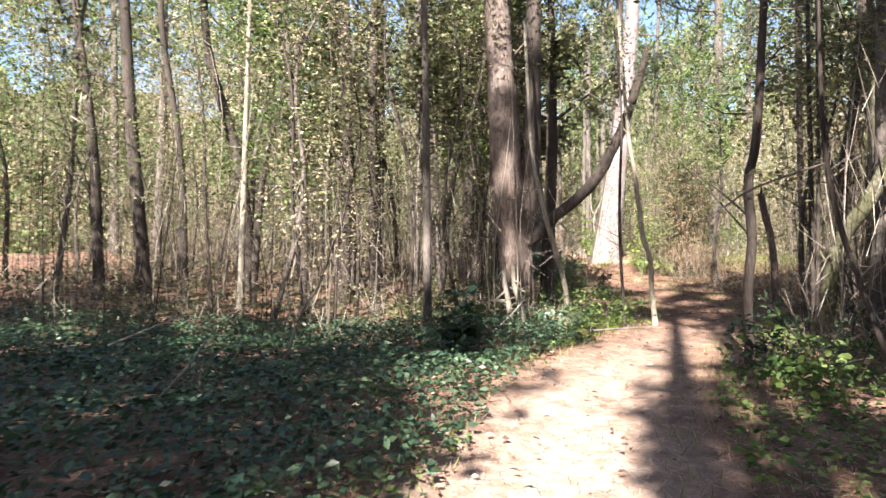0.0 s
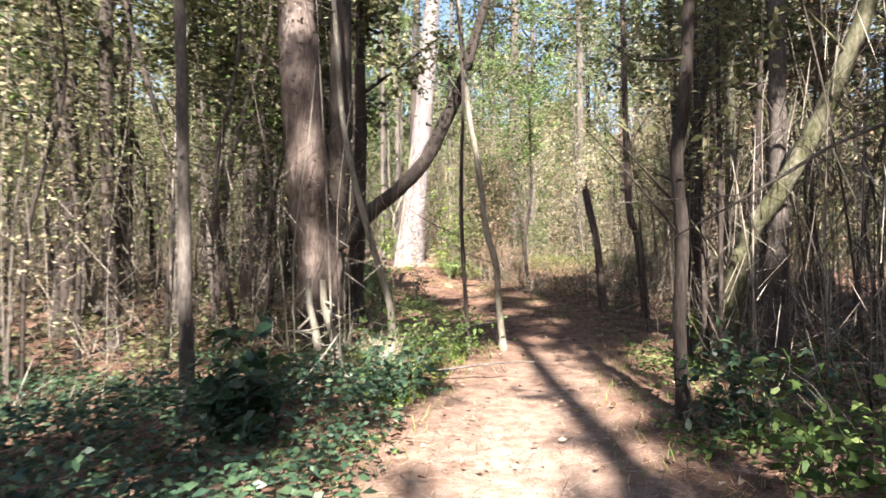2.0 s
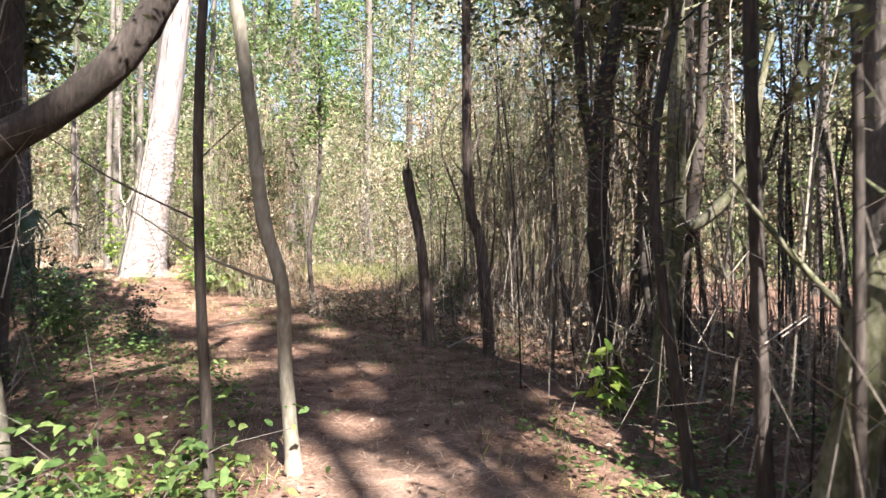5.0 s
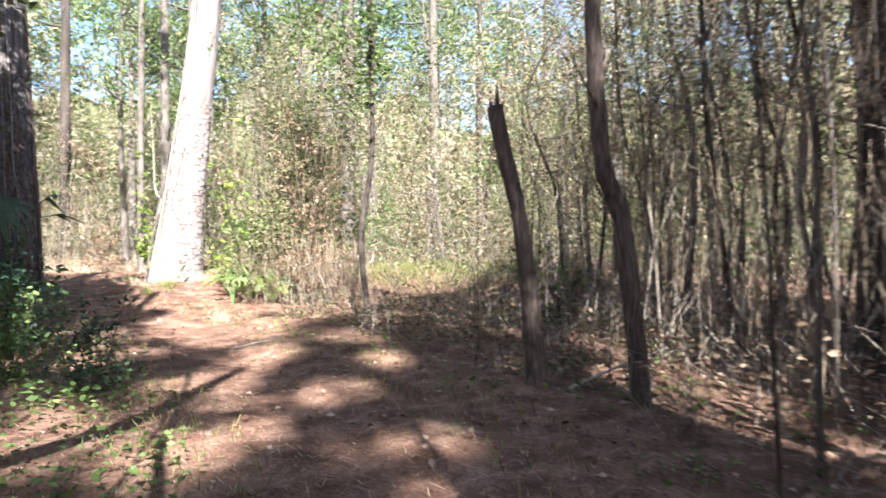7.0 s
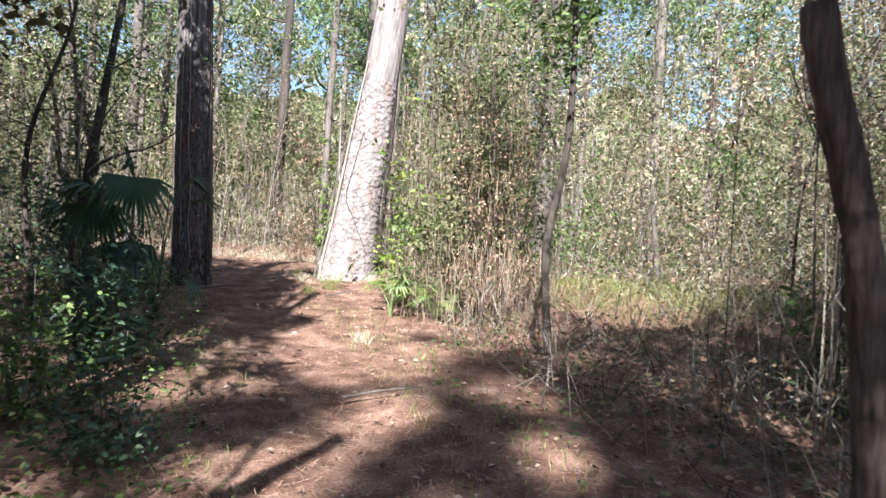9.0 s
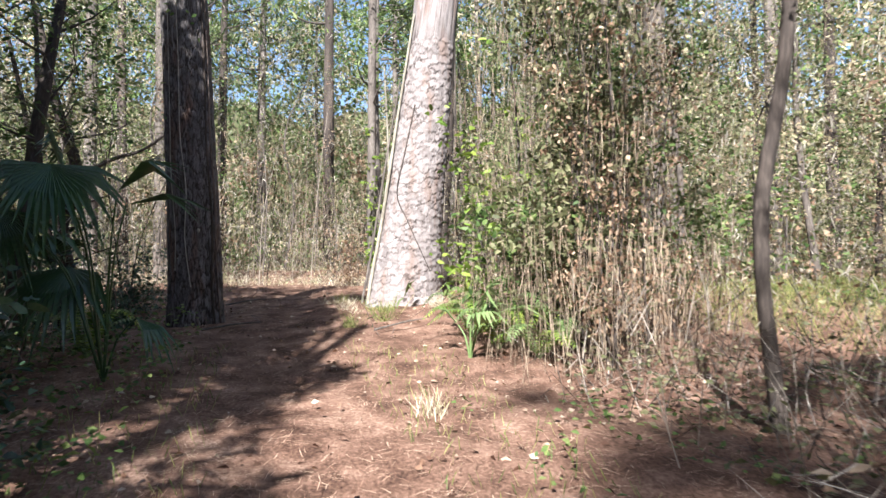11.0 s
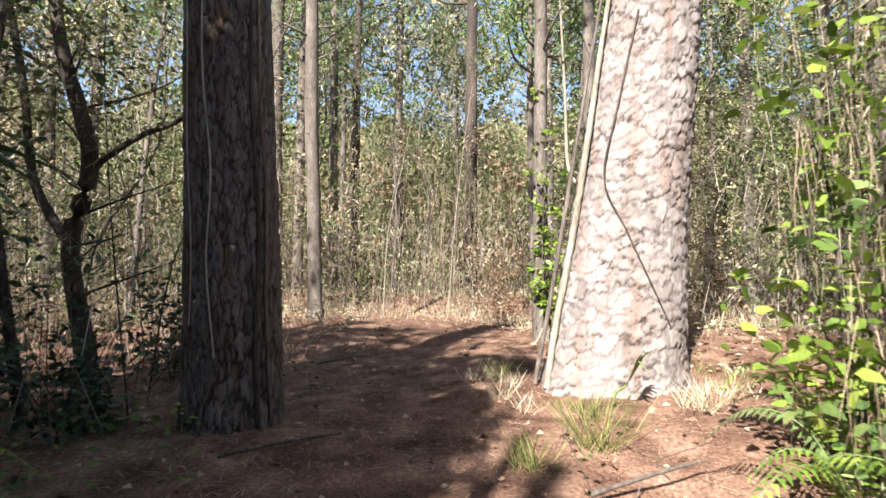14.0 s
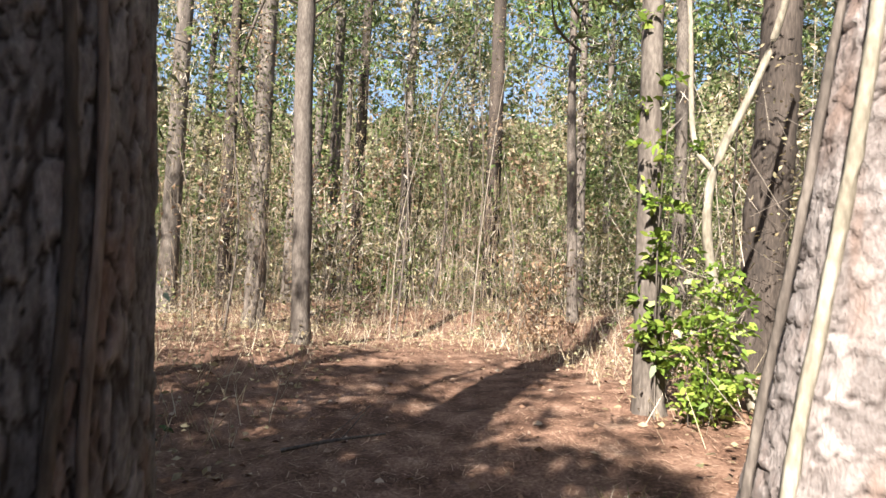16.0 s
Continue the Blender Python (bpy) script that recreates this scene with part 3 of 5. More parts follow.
# cluster of stems on the other side
stem_tree("tree", [(6.34, 9.97, 0), (6.25, 10.06, 1.54), (6.28, 10.03, 2.64), (6.38, 9.92, 3.73), (6.6, 9.8, 7.5)], 0.10, 0.05, BARK_DARK, "dark slim tree with forked top in thicket", "tree", twigs=6,
          crown=(5500, 0.07, LEAF_OLIVE, 1.3, 3.8), forks=[([(6.25, 10.06, 1.9), (6.05, 10.1, 2.8), (5.98, 10.1, 4), (5.9, 10.1, 6)], 0.05, 0.03)])
stem_tree("tree", [(6.48, 9.62, 0), (6.59, 9.49, 1.02), (6.75, 9.4, 2.2), (6.9, 9.4, 5)], 0.06, 0.03, BARK_DARK, "dark slim tree in thicket beside the path", "tree", twigs=5, crown=(900, 0.08, LEAF_OLIVE, 0.7, 3))
stem_tree("sapling", [(4.71, 7.91, 0), (4.68, 7.95, 1.40), (4.66, 7.98, 2.74), (4.6, 8.0, 5.5)], 0.038, 0.02, BARK_DARK, "thin dark straight sapling in thicket", "sapling", twigs=5, crown=(700, 0.08, LEAF_OLIVE, 0.6, 3.2))
stem_tree("leaning_tree", [(4.58, 7.63, 0), (4.64, 7.53, 0.55), (4.67, 7.49, 0.91), (4.75, 7.37, 1.39), (4.87, 7.16, 1.74), (5.1, 6.8, 2.6), (5.4, 6.4, 4)], 0.10, 0.06, BARK_MOSS,
          "leaning mossy tree with pale patched bark", "tree", twigs=6, crown=(700, 0.08, LEAF_OLIVE, 0.6, 2.6))
stem_tree("tree", [(5.30, 7.68, 0), (5.33, 7.64, 1.43), (5.33, 7.63, 2.79), (5.3, 7.6, 6.5)], 0.11, 0.06, BARK_GREY, "upright grey tree behind the leaning mossy one", "tree", twigs=6, crown=(1300, 0.08, LEAF_OLIVE, 0.8, 3.4))
stem_tree("tree", [(3.28, 6.45, 0), (3.25, 6.46, 0.7), (3.30, 6.48, 1.30), (3.27, 6.5, 1.9), (3.36, 6.5, 2.6), (3.5, 6.5, 6)], 0.05, 0.036, BARK_DARK, "upright dark tree beside the path", "tree", twigs=5, crown=(5500, 0.08, LEAF_OLIVE, 1.5, 4.4))
stem_tree("sapling", [(4.5, 7.48, 0), (4.5, 7.48, 1.54), (4.5, 7.5, 3), (4.45, 7.5, 5)], 0.026, 0.015, BARK_DARK, "thin dark sapling at the path edge", "sapling", twigs=5, crown=(700, 0.06, LEAF_OLIVE, 0.6, 3))
stem_tree("tree", [(6.21, 9.44, 0), (6.26, 9.35, 1.14), (6.28, 9.32, 2.19), (6.2, 9.3, 5)], 0.095, 0.05, BARK_MOSS, "mossy tree with a rising side limb", "tree", twigs=5, crown=(900, 0.08, LEAF_OLIVE, 0.7, 3),
          forks=[([(6.25, 9.34, 1.45), (6.42, 9.15, 1.55), (6.6, 8.95, 1.95), (6.75, 8.8, 3)], 0.05, 0.03)])
snag = stem_tree("broken_snag", [(6.85, 13.35, 0), (6.81, 13.38, 0.7), (6.74, 13.42, 1.44), (6.62, 13.5, 2.1), (6.57, 13.53, 2.42)], 0.08, 0.065, BARK_BROWN, "dark broken dead snag standing in shade", "dead tree", twigs=0, sides=16)
for dx, dy, h in ((0.03, 0.02, 0.22), (-0.035, 0.0, 0.14), (0.0, -0.03, 0.28)):
    top = np.array([6.57 - 6.85 + dx, 13.53 - 13.35 + dy, 2.36 - snag.location.z])
    part("splinter", [tube([top, top + np.array([dx * 0.4, dy * 0.4, h])], 0.03, 0.004, 6, 0.2, 0.08)], BARK_BROWN, snag, "splintered dry wood at the break")
stem_tree("tree", [(7.3, 12.6, 0), (7.2, 12.7, 1.4), (7.05, 12.8, 2.3), (6.95, 12.8, 6.5)], 0.08, 0.05, BARK_BROWN, "dark rough tree beside the path", "tree", twigs=5, crown=(4500, 0.09, LEAF_OLIVE, 1.0, 4.6))
# added tree whose crown blocks the sun from the tangled bush
stem_tree("tree", [(7.4, 18.0, 0), (7.3, 18.0, 1.5), (7.45, 17.9, 3.0), (7.3, 17.8, 6.5)], 0.05, 0.025, BARK_DARK, "slim dark tree with dense green crown, added to shade the tangled bush", "tree", twigs=8, crown=(6000, 0.09, LEAF_GREEN, 1.2, 3.9))
# stems left of the first stretch
for x, y, lx, ly, d, m in ((-5.52, 10.95, -0.9, -0.5, 0.13, BARK_DARK), (-4.54, 13.56, -1.0, -0.4, 0.15, BARK_DARK), (-6.78, 11.5, -0.4, -0.2, 0.11, BARK_DARK),
                           (-3.16, 13.09, -0.8, -0.2, 0.11, BARK_GREY), (-2.52, 14.94, -0.6, -0.2, 0.24, BARK_GREY), (-5.55, 12.42, -0.3, -0.2, 0.09, BARK_DARK),
                           (-0.7, 17.8, -0.5, 0, 0.17, BARK_DARK), (0.3, 16.5, -0.4, 0, 0.17, BARK_DARK), (-0.19, 8.45, -0.25, 0, 0.06, BARK_GREY),
                           (-1.6, 12.6, -0.3, 0.1, 0.12, BARK_DARK), (-0.9, 13.4, 0.2, 0, 0.1, BARK_GREY), (-3.9, 11.2, 0.3, 0, 0.06, BARK_PALE)):
    stem_tree("tree", up(x, y, rng.uniform(8, 11), (lx, ly), 0.12), d, d * 0.4, m, "slim dark woodland tree among undergrowth" if m is BARK_DARK else "slim grey woodland tree among undergrowth", "tree",
              "slim trees", crown=(2800, 0.075, LEAF_GREEN if x < -3 else LEAF_OLIVE, 1.0, 3.0), twigs=10)
# stems beyond the big pines
stem_tree("pine_tree", [(1.26, 29.09, 0), (1.19, 29.07, 2.86), (1.10, 29.04, 5.21), (1, 29, 13)], 0.13, 0.08, BARK_GREY, "slim pine with pale patchy bark", "pine tree", twigs=8, sides=16, crown=(1500, 0.1, LEAF_NEEDLE, 1.2, 8))
stem_tree("pine_tree", [(-0.9, 32.6, 0), (-0.95, 32.6, 4), (-1.0, 32.6, 13)], 0.19, 0.12, BARK_GREY, "grey straight pine in sunlight", "pine tree", twigs=8, sides=16, crown=(1500, 0.1, LEAF_NEEDLE, 1.2, 8))
stem_tree("tree", [(5.0, 25.85, 0), (4.97, 25.86, 2.17), (4.97, 25.86, 3.79), (5.0, 25.9, 9)], 0.095, 0.06, BARK_GREY, "slim grey tree wrapped in green vine", "tree", twigs=6, crown=(1200, 0.08, LEAF_GREEN, 0.8, 4))
stem_tree("pine_tree", [(6.35, 27.49, 0), (6.41, 27.47, 2.41), (6.53, 27.43, 4.49), (6.8, 27.4, 13)], 0.20, 0.12, BARK_DARK, "dark shaded pine behind the pale one", "pine tree", twigs=6, sides=16, crown=(1500, 0.1, LEAF_NEEDLE, 1.2, 8))
stem_tree("pine_tree", [(6.6, 33.2, 0), (6.5, 33.2, 3), (6.4, 33.2, 13)], 0.2, 0.12, BARK_GREY, "grey straight pine in sunlight", "pine tree", twigs=6, sides=12, crown=(1500, 0.1, LEAF_NEEDLE, 1.2, 8))
stem_tree("pine_tree", up(-3.2, 36, 14, (-0.3, 0), 0.05), 0.17, 0.1, BARK_DARK, "dark straight pine far in the wood", "pine tree", twigs=6, sides=12, crown=(1500, 0.1, LEAF_NEEDLE, 1.2, 8))
stem_tree("pine_tree", up(-1.4, 39, 15, (-0.2, 0), 0.05), 0.2, 0.1, BARK_GREY, "grey straight pine far in the wood", "pine tree", twigs=6, sides=12, crown=(1500, 0.1, LEAF_NEEDLE, 1.2, 8))
stem_tree("pale_sapling", [(5.74, 25.84, 0), (5.52, 25.91, 1.54), (5.41, 25.94, 2.12), (5.44, 25.93, 2.64), (5.68, 25.86, 3.23), (5.85, 25.80, 3.76), (6.1, 25.7, 5)], 0.04, 0.022, BARK_PALE, "pale crooked bare sapling with forked stem", "sapling", twigs=5,
          forks=[([(5.44, 25.93, 2.64), (5.30, 25.95, 2.9), (5.26, 25.95, 3.8), (5.2, 25.95, 5)], 0.024, 0.012)])
stem_tree("crooked_tree", [(0.75, 24.0, 0), (0.7, 24.0, 0.9), (0.55, 23.95, 1.8), (0.75, 23.9, 2.6), (0.5, 23.8, 3.6), (0.2, 23.8, 5)], 0.10, 0.045, BARK_DARK, "dark crooked tree with spreading bare limbs", "tree", twigs=14, crown=(1100, 0.08, LEAF_OLIVE, 0.9, 2.2),
          forks=[([(0.55, 23.95, 1.8), (0.2, 23.9, 2.4), (0.1, 23.8, 3.4), (-0.1, 23.7, 4.5)], 0.05, 0.025), ([(0.72, 23.9, 2.5), (1.2, 23.9, 2.8), (1.7, 23.8, 2.95), (2.2, 23.7, 3.3)], 0.035, 0.015)])


# ---- understory saplings, copied ----
def sapling_kind(h, r, mat, lm, n, size, spread, z0, label, twigs=16):
    p = [(0, 0, -0.05), (rng.normal(0, 0.12), rng.normal(0, 0.12), h * 0.33), (rng.normal(0, 0.4), rng.normal(0, 0.4), h * 0.66), (rng.normal(0, 0.7), rng.normal(0, 0.7), h)]
    ob = thing("sapling", (0, 0, 0), label, "sapling", "understory saplings")
    part("trunk", [tube(p, r, r * 0.3, 7, 0.1, 0.3, 0.3)], mat, ob, smooth=True)
    c = curve(p, 0.3)
    tw, ends = [], []
    for _ in range(twigs):
        i = rng.integers(len(c) // 5, len(c))
        a, s = rng.uniform(0, 2 * math.pi), rng.uniform(0.3, 1.0)
        e = c[i] + np.array([math.cos(a) * s, math.sin(a) * s, rng.uniform(0.0, 0.8)])
        tw.append(tube([c[i], (c[i] + e) / 2 + rng.normal(0, 0.06, 3), e], max(0.005, r * 0.25), 0.003, 4, step=0.3))
        ends += [e, (c[i] + e) / 2]
    part("twig_spray", tw, mat, ob)
    cs = [e for e in ends if e[2] > z0] + [q for q in c if q[2] > z0 + 0.5]
    part("crown", [leaves(clumps(cs, np.full(len(cs), spread), n), size)], lm, ob)
    return ob


KINDS = [sapling_kind(*k) for k in (
    (6.5, 0.045, BARK_DARK, LEAF_OLIVE, 1600, 0.07, 0.6, 0.9, "dark-stemmed sapling with small olive leaves"),
    (5.5, 0.03, BARK_DARK, LEAF_TAN, 1500, 0.065, 0.6, 0.4, "dark-stemmed sapling with dry tan leaves"),
    (7.5, 0.06, BARK_GREY, LEAF_OLIVE, 1900, 0.08, 0.8, 1.2, "grey sapling with olive leaf crown"),
    (4.0, 0.025, BARK_GREY, LEAF_TAN, 1300, 0.06, 0.55, 0.2, "thin grey sapling with tan dead leaves"),
    (5.0, 0.035, BARK_DARK, LEAF_BROWN, 1400, 0.055, 0.55, 0.3, "dark sapling hung with brown dead leaves"),
    (8.0, 0.07, BARK_DARK, LEAF_GREEN, 1900, 0.085, 0.8, 1.6, "dark-stemmed tree with green leaf crown"),
    (3.2, 0.02, BARK_GREY, LEAF_GREEN, 1400, 0.06, 0.45, 0.3, "low green leafy sapling"),
    (6.0, 0.03, BARK_GREY, LEAF_BROWN, 1200, 0.05, 0.4, 1.5, "grey bare sapling with few brown leaves"))]


def clear_of_sun(x, y, h, r):
    p = np.array([(x, y, z) for z in np.linspace(1.2, h, 8)])
    for lx, ly, lz, lr in LIT:
        k = p[:, 2] - lz
        side = (p[:, 0] - lx) * SUN_FROM.y - (p[:, 1] - ly) * SUN_FROM.x
        along = (p[:, 0] - lx) * SUN_FROM.x + (p[:, 1] - ly) * SUN_FROM.y - SLOPE * k
        if np.any((np.hypot(along * math.sin(SUN_UP), side) < lr + r) & (k > 0)):
            return False
    return True


# open ground where no sapling stands: x, y, radius
OPEN = [(2.2, 3, 1.6), (-2, 4, 3.2), (0.2, 6.5, 1.7), (5.0, 21, 2.0), (3, 25.5, 2.2), (2.5, 28, 2.4), (9.4, 18.8, 2.0), (11, 22, 2.8), (8.2, 17.2, 1.2), (7.0, 19.4, 1.3), (6.8, 12.4, 1.4), (5.8, 17, 1.2), (6.2, 14.5, 1.4), (1.26, 11.05, 0.7), (D_XY[0], D_XY[1], 0.8), (W_XY[0], W_XY[1], 1.2)]


def plant(n, x0, x1, y0, y1, kinds, gap, used, scale=(0.75, 1.25)):
    done = 0
    for _ in range(n * 12):
        if done >= n:
            return
        x, y = rng.uniform(x0, x1), rng.uniform(y0, y1)
        if path_gap(x, y) < (1.9 if x > 3 and y > 9 else 1.35) or any(math.hypot(x - a, y - b) < r for a, b, r in OPEN) or any(math.hypot(x - a, y - b) < gap for a, b in used):
            continue
        k = KINDS[kinds[rng.integers(len(kinds))]]
        s = rng.uniform(*scale)
        if not clear_of_sun(x, y, 5.5 * s, 0.55) and rng.uniform() < 0.93:
            continue
        used.append((x, y))
        done += 1
        copy_thing(k, pose(x, y, hz(x, y) - 0.02, rng.normal(0, 4), rng.normal(0, 4), rng.uniform(0, 360)) @ Matrix.Scale(s, 4))


USED = []
plant(30, 4.2, 11, 6.5, 13.5, [0, 1, 4, 4, 7, 7, 0], 0.42, USED)            # dense thicket beside the first bend
plant(26, 7.0, 14, 13, 20, [0, 1, 4, 7, 2, 4], 0.7, USED)
plant(22, -8, 0.8, 8, 16, [0, 1, 2, 5, 0, 0], 0.7, USED)
plant(24, -12, 1.5, 14, 24, [1, 2, 5, 0, 0], 0.8, USED)
plant(24, -10, 12, 26.5, 38, [1, 2, 5, 3, 6, 6], 0.7, USED)
plant(22, 6.5, 16, 20, 30, [1, 2, 3, 5, 6], 0.8, USED)
plant(14, -14, -5, 3, 12, [1, 2, 5, 0], 0.9, USED)
plant(12, 4, 10, 0.5, 7, [0, 1, 4, 7], 0.7, USED)
plant(12, -2.5, 1.6, 17.5, 26, [0, 6, 1, 5], 0.7, USED)
for k in KINDS:                                # the first of each kind stands deep in the wood
    k.location = (rng.uniform(8, 14), rng.uniform(30, 40), 0)
    k.location.z = hz(k.location.x, k.location.y)


# ---- distant pines and woods ----
def far_pine(h, r, mat):
    ob = thing("pine_tree", (0, 0, 0), "tall straight pine standing far in the wood", "pine tree", "distant pines")
    part("trunk", [tube([(0, 0, -0.1), (rng.normal(0, 0.2), 0, h * 0.5), (0, rng.normal(0, 0.3), h)], r, r * 0.3, 10, 0.06, 0.6, 0.2)], mat, ob, smooth=True)
    limbs, tufts = pine_crown((0, 0), h * 0.45, h, 2.4, 18, 0.05)
    part("limb_spray", limbs, mat, ob)
    part("crown", [needle_tufts(tufts, 6, 0.42, 0.10)], LEAF_NEEDLE, ob)
    return ob


PINES = [far_pine(17, 0.19, BARK_GREY), far_pine(20, 0.24, BARK_DARK), far_pine(15, 0.15, BARK_GREY), far_pine(18, 0.2, BARK_GREY)]
spots = []
for _ in range(900):
    a, r = rng.uniform(0, 2 * math.pi), rng.uniform(9, 34)
    x, y = 3.5 + math.cos(a) * r, 15 + math.sin(a) * r * 1.15
    if len(spots) > 58 or path_gap(x, y) < 6 or (y < 18 and rng.uniform() < 0.75) or any(math.hypot(x - p, y - q) < 2.2 for p, q in spots) or not clear_of_sun(x, y, 17, 0.6):
        continue
    spots.append((x, y))
    copy_thing(PINES[len(spots) % 4], pose(x, y, hz(x, y), 0, 0, rng.uniform(0, 360)) @ Matrix.Scale(rng.uniform(0.8, 1.2), 4))
for k in PINES:
    k.location = (rng.uniform(-20, 25), rng.uniform(48, 55), 0.3)


def woods(n, r0, r1, z0, z1, size, mats, name, label, low=1.4, blob=(0.7, 1.7), per=150, hole=-0.08, wide=2.0):
    """Foliage of the wood that closes the view, in uneven clumps all round and thicker ahead."""
    m = n // per
    a = np.where(rng.uniform(0, 1, m) < 0.85, rng.uniform(radians(5), radians(155), m), rng.uniform(0, 2 * math.pi, m))
    r = rng.uniform(r0, r1, m)
    h = z0 + (z1 - z0) * rng.uniform(0, 1, m) ** low
    c = np.stack([3 + np.cos(a) * r, 14 + np.sin(a) * r * 1.2, h], 1)
    c[:, 2] += height(c[:, 0], c[:, 1])
    c = c[path_gap(c[:, 0], c[:, 1]) > 4]
    c = c[[noise.noise((p[0] * 0.22, p[1] * 0.22, p[2] * 0.3 + r0)) > hole or p[2] < 4.5 for p in c]]
    dry = []
    for k, mt in enumerate(mats):
        ck = c[k::len(mats)]
        q = clumps(ck, rng.uniform(*blob, len(ck)), len(ck) * per, 1.1, 16)
        q[:, 2] = np.maximum(q[:, 2], height(q[:, 0], q[:, 1]) + 0.05)
        q = q[~sunlit(q)]
        k = len(q) // 4 if size < 0.2 else 0
        stuff(name, [slivers(q[k:], size, wide)], mt, label, "woods")
        if k:
            dry.append(leaves(q[:k], size * 1.8, 10.0, 0.0, 1.6))
    if dry:
        stuff("hanging_twigs", dry, DRY_GREY, "dry grey-tan twigs and strands hanging in the wood", "twigs")


woods(190000, 9, 19, 0, 8, 0.10, [LEAF_OLIVE, LEAF_TAN, LEAF_GREEN, LEAF_OLIVE, LEAF_BROWN], "woodland_foliage", "dense mixed woodland foliage, olive and tan", 1.5, (0.5, 1.2))
woods(250000, 18, 30, 0, 13, 0.16, [LEAF_OLIVE, LEAF_TAN, LEAF_GREEN, LEAF_OLIVE], "woodland_foliage", "sunlit mixed woodland foliage, olive and tan", 1.2, (0.6, 1.7), hole=-0.12)
woods(70000, 26, 42, 0, 5.5, 0.34, [LEAF_GREEN, LEAF_OLIVE, LEAF_BROWN], "far_woodland_foliage", "shaded low undergrowth far in the wood", 1.0, (1.0, 1.8), hole=-1)
woods(230000, 30, 44, 0, 20, 0.40, [LEAF_OLIVE, LEAF_TAN, LEAF_NEEDLE, LEAF_GREEN], "far_woodland_foliage", "distant sunlit woodland foliage closing the view", 0.95, (1.4, 3.0), hole=-0.3)


def backdrop():
    """The wood beyond sight: a ring of dim forest with an uneven top."""
    n, r = 260, 58.0
    v = []
    for k in range(n + 1):
        a = 2 * math.pi * k / n
        top = 16.0 + 4.0 * noise.noise((math.cos(a) * 9, math.sin(a) * 9, 0.0)) + 2.0 * noise.noise((math.cos(a) * 40, math.sin(a) * 40, 5.0))
        for z in (-0.6, 1.5, 4.0, 7.0, top):
            rr = r + 1.2 * noise.noise((math.cos(a) * 30, math.sin(a) * 30, z))
            v.append((3 + math.cos(a) * rr, 14 + math.sin(a) * rr, z))
    i = (np.arange(n)[:, None] * 5 + np.arange(4)[None]).reshape(-1)
    f = np.stack([i, i + 5, i + 6, i + 1], -1)
    mat = ramp_mat("far_wood", [(0.035, 0.045, 0.022), (0.09, 0.10, 0.05), (0.18, 0.17, 0.10), (0.30, 0.27, 0.19)], 0.9, 0.8, (1, 1, 0.35), 0.6, 5.0, gloss=0.1)
    tagged(new("backdrop", mesh("backdrop", [(v, f)], mat)), "dim mottled forest far beyond the trees", "backdrop", kind="structure")


backdrop()


def thin_stems(n, keep, x0, x1, y0, y1, label, mat, h=(0.7, 5), r=(0.004, 0.014)):
    ch = []
    for x, y, z in scatter(n, x0, x1, y0, y1, keep):
        s = rng.uniform(*h)
        rr = rng.uniform(*r) * (0.5 + s / 8)
        d = rng.normal(0, 0.11, 2) * s
        ch.append(tube([(x, y, z - 0.05), (x + d[0] * 0.2 + rng.normal(0, 0.07), y + d[1] * 0.2 + rng.normal(0, 0.06), z + s * 0.4), (x + d[0] * 0.6 + rng.normal(0, 0.08), y + d[1] * 0.6, z + s * 0.75), (x + d[0], y + d[1], z + s)], rr, rr * 0.4, 4, 0.1, 0.6))
    stuff("thicket_stems", ch, mat, label, "stems")


def brush(n, keep, x0, x1, y0, y1, label, mat, top=2.6, length=0.55):
    """Tangle of fine dead twigs in all directions."""
    b = scatter(n, x0, x1, y0, y1, keep)
    b[:, 2] += top * rng.uniform(0, 1, len(b)) ** 1.6
    d = rng.normal(0, 1, (len(b), 3))
    d[:, 2] = np.abs(d[:, 2]) * 1.3 - 0.3
    stuff("brush", [blades(b, length, 0.011, turn=d)], mat, label, "brush")


TWIG = ramp_mat("twig_bark", [(0.04, 0.032, 0.027), (0.10, 0.08, 0.065), (0.19, 0.16, 0.13), (0.36, 0.31, 0.26)], 0.85, 2, bump=0, island=0.9)
wild = lambda x, y: (path_gap(x, y) > 1.5) & np.all([np.hypot(x - a, y - b) > r for a, b, r in OPEN], axis=0)
thin_stems(420, wild, 4, 13, 5.5, 15.5, "dense thin upright stems of thicket", TWIG)
thin_stems(400, wild, -10, 2, 8, 26, "thin upright stems among undergrowth", TWIG)
thin_stems(400, wild, -10, 18, 24, 42, "thin pale upright stems in sunlight", TWIG)
brush(20000, wild, 3.5, 13, 5, 16.5, "tangle of fine bare twigs in the thicket", TWIG)
brush(20000, wild, -10, 2.5, 7.5, 26, "tangle of fine bare twigs among undergrowth", TWIG)
brush(7000, lambda x, y: path_gap(x, y) > 1.7, 5.5, 12, 11.5, 19.5, "low tangle of dead twigs over the litter", TWIG, 0.8, 0.4)
brush(16000, wild, -10, 14, 24.5, 40, "tangle of fine dry twigs in sunlight", TWIG, 2.0)


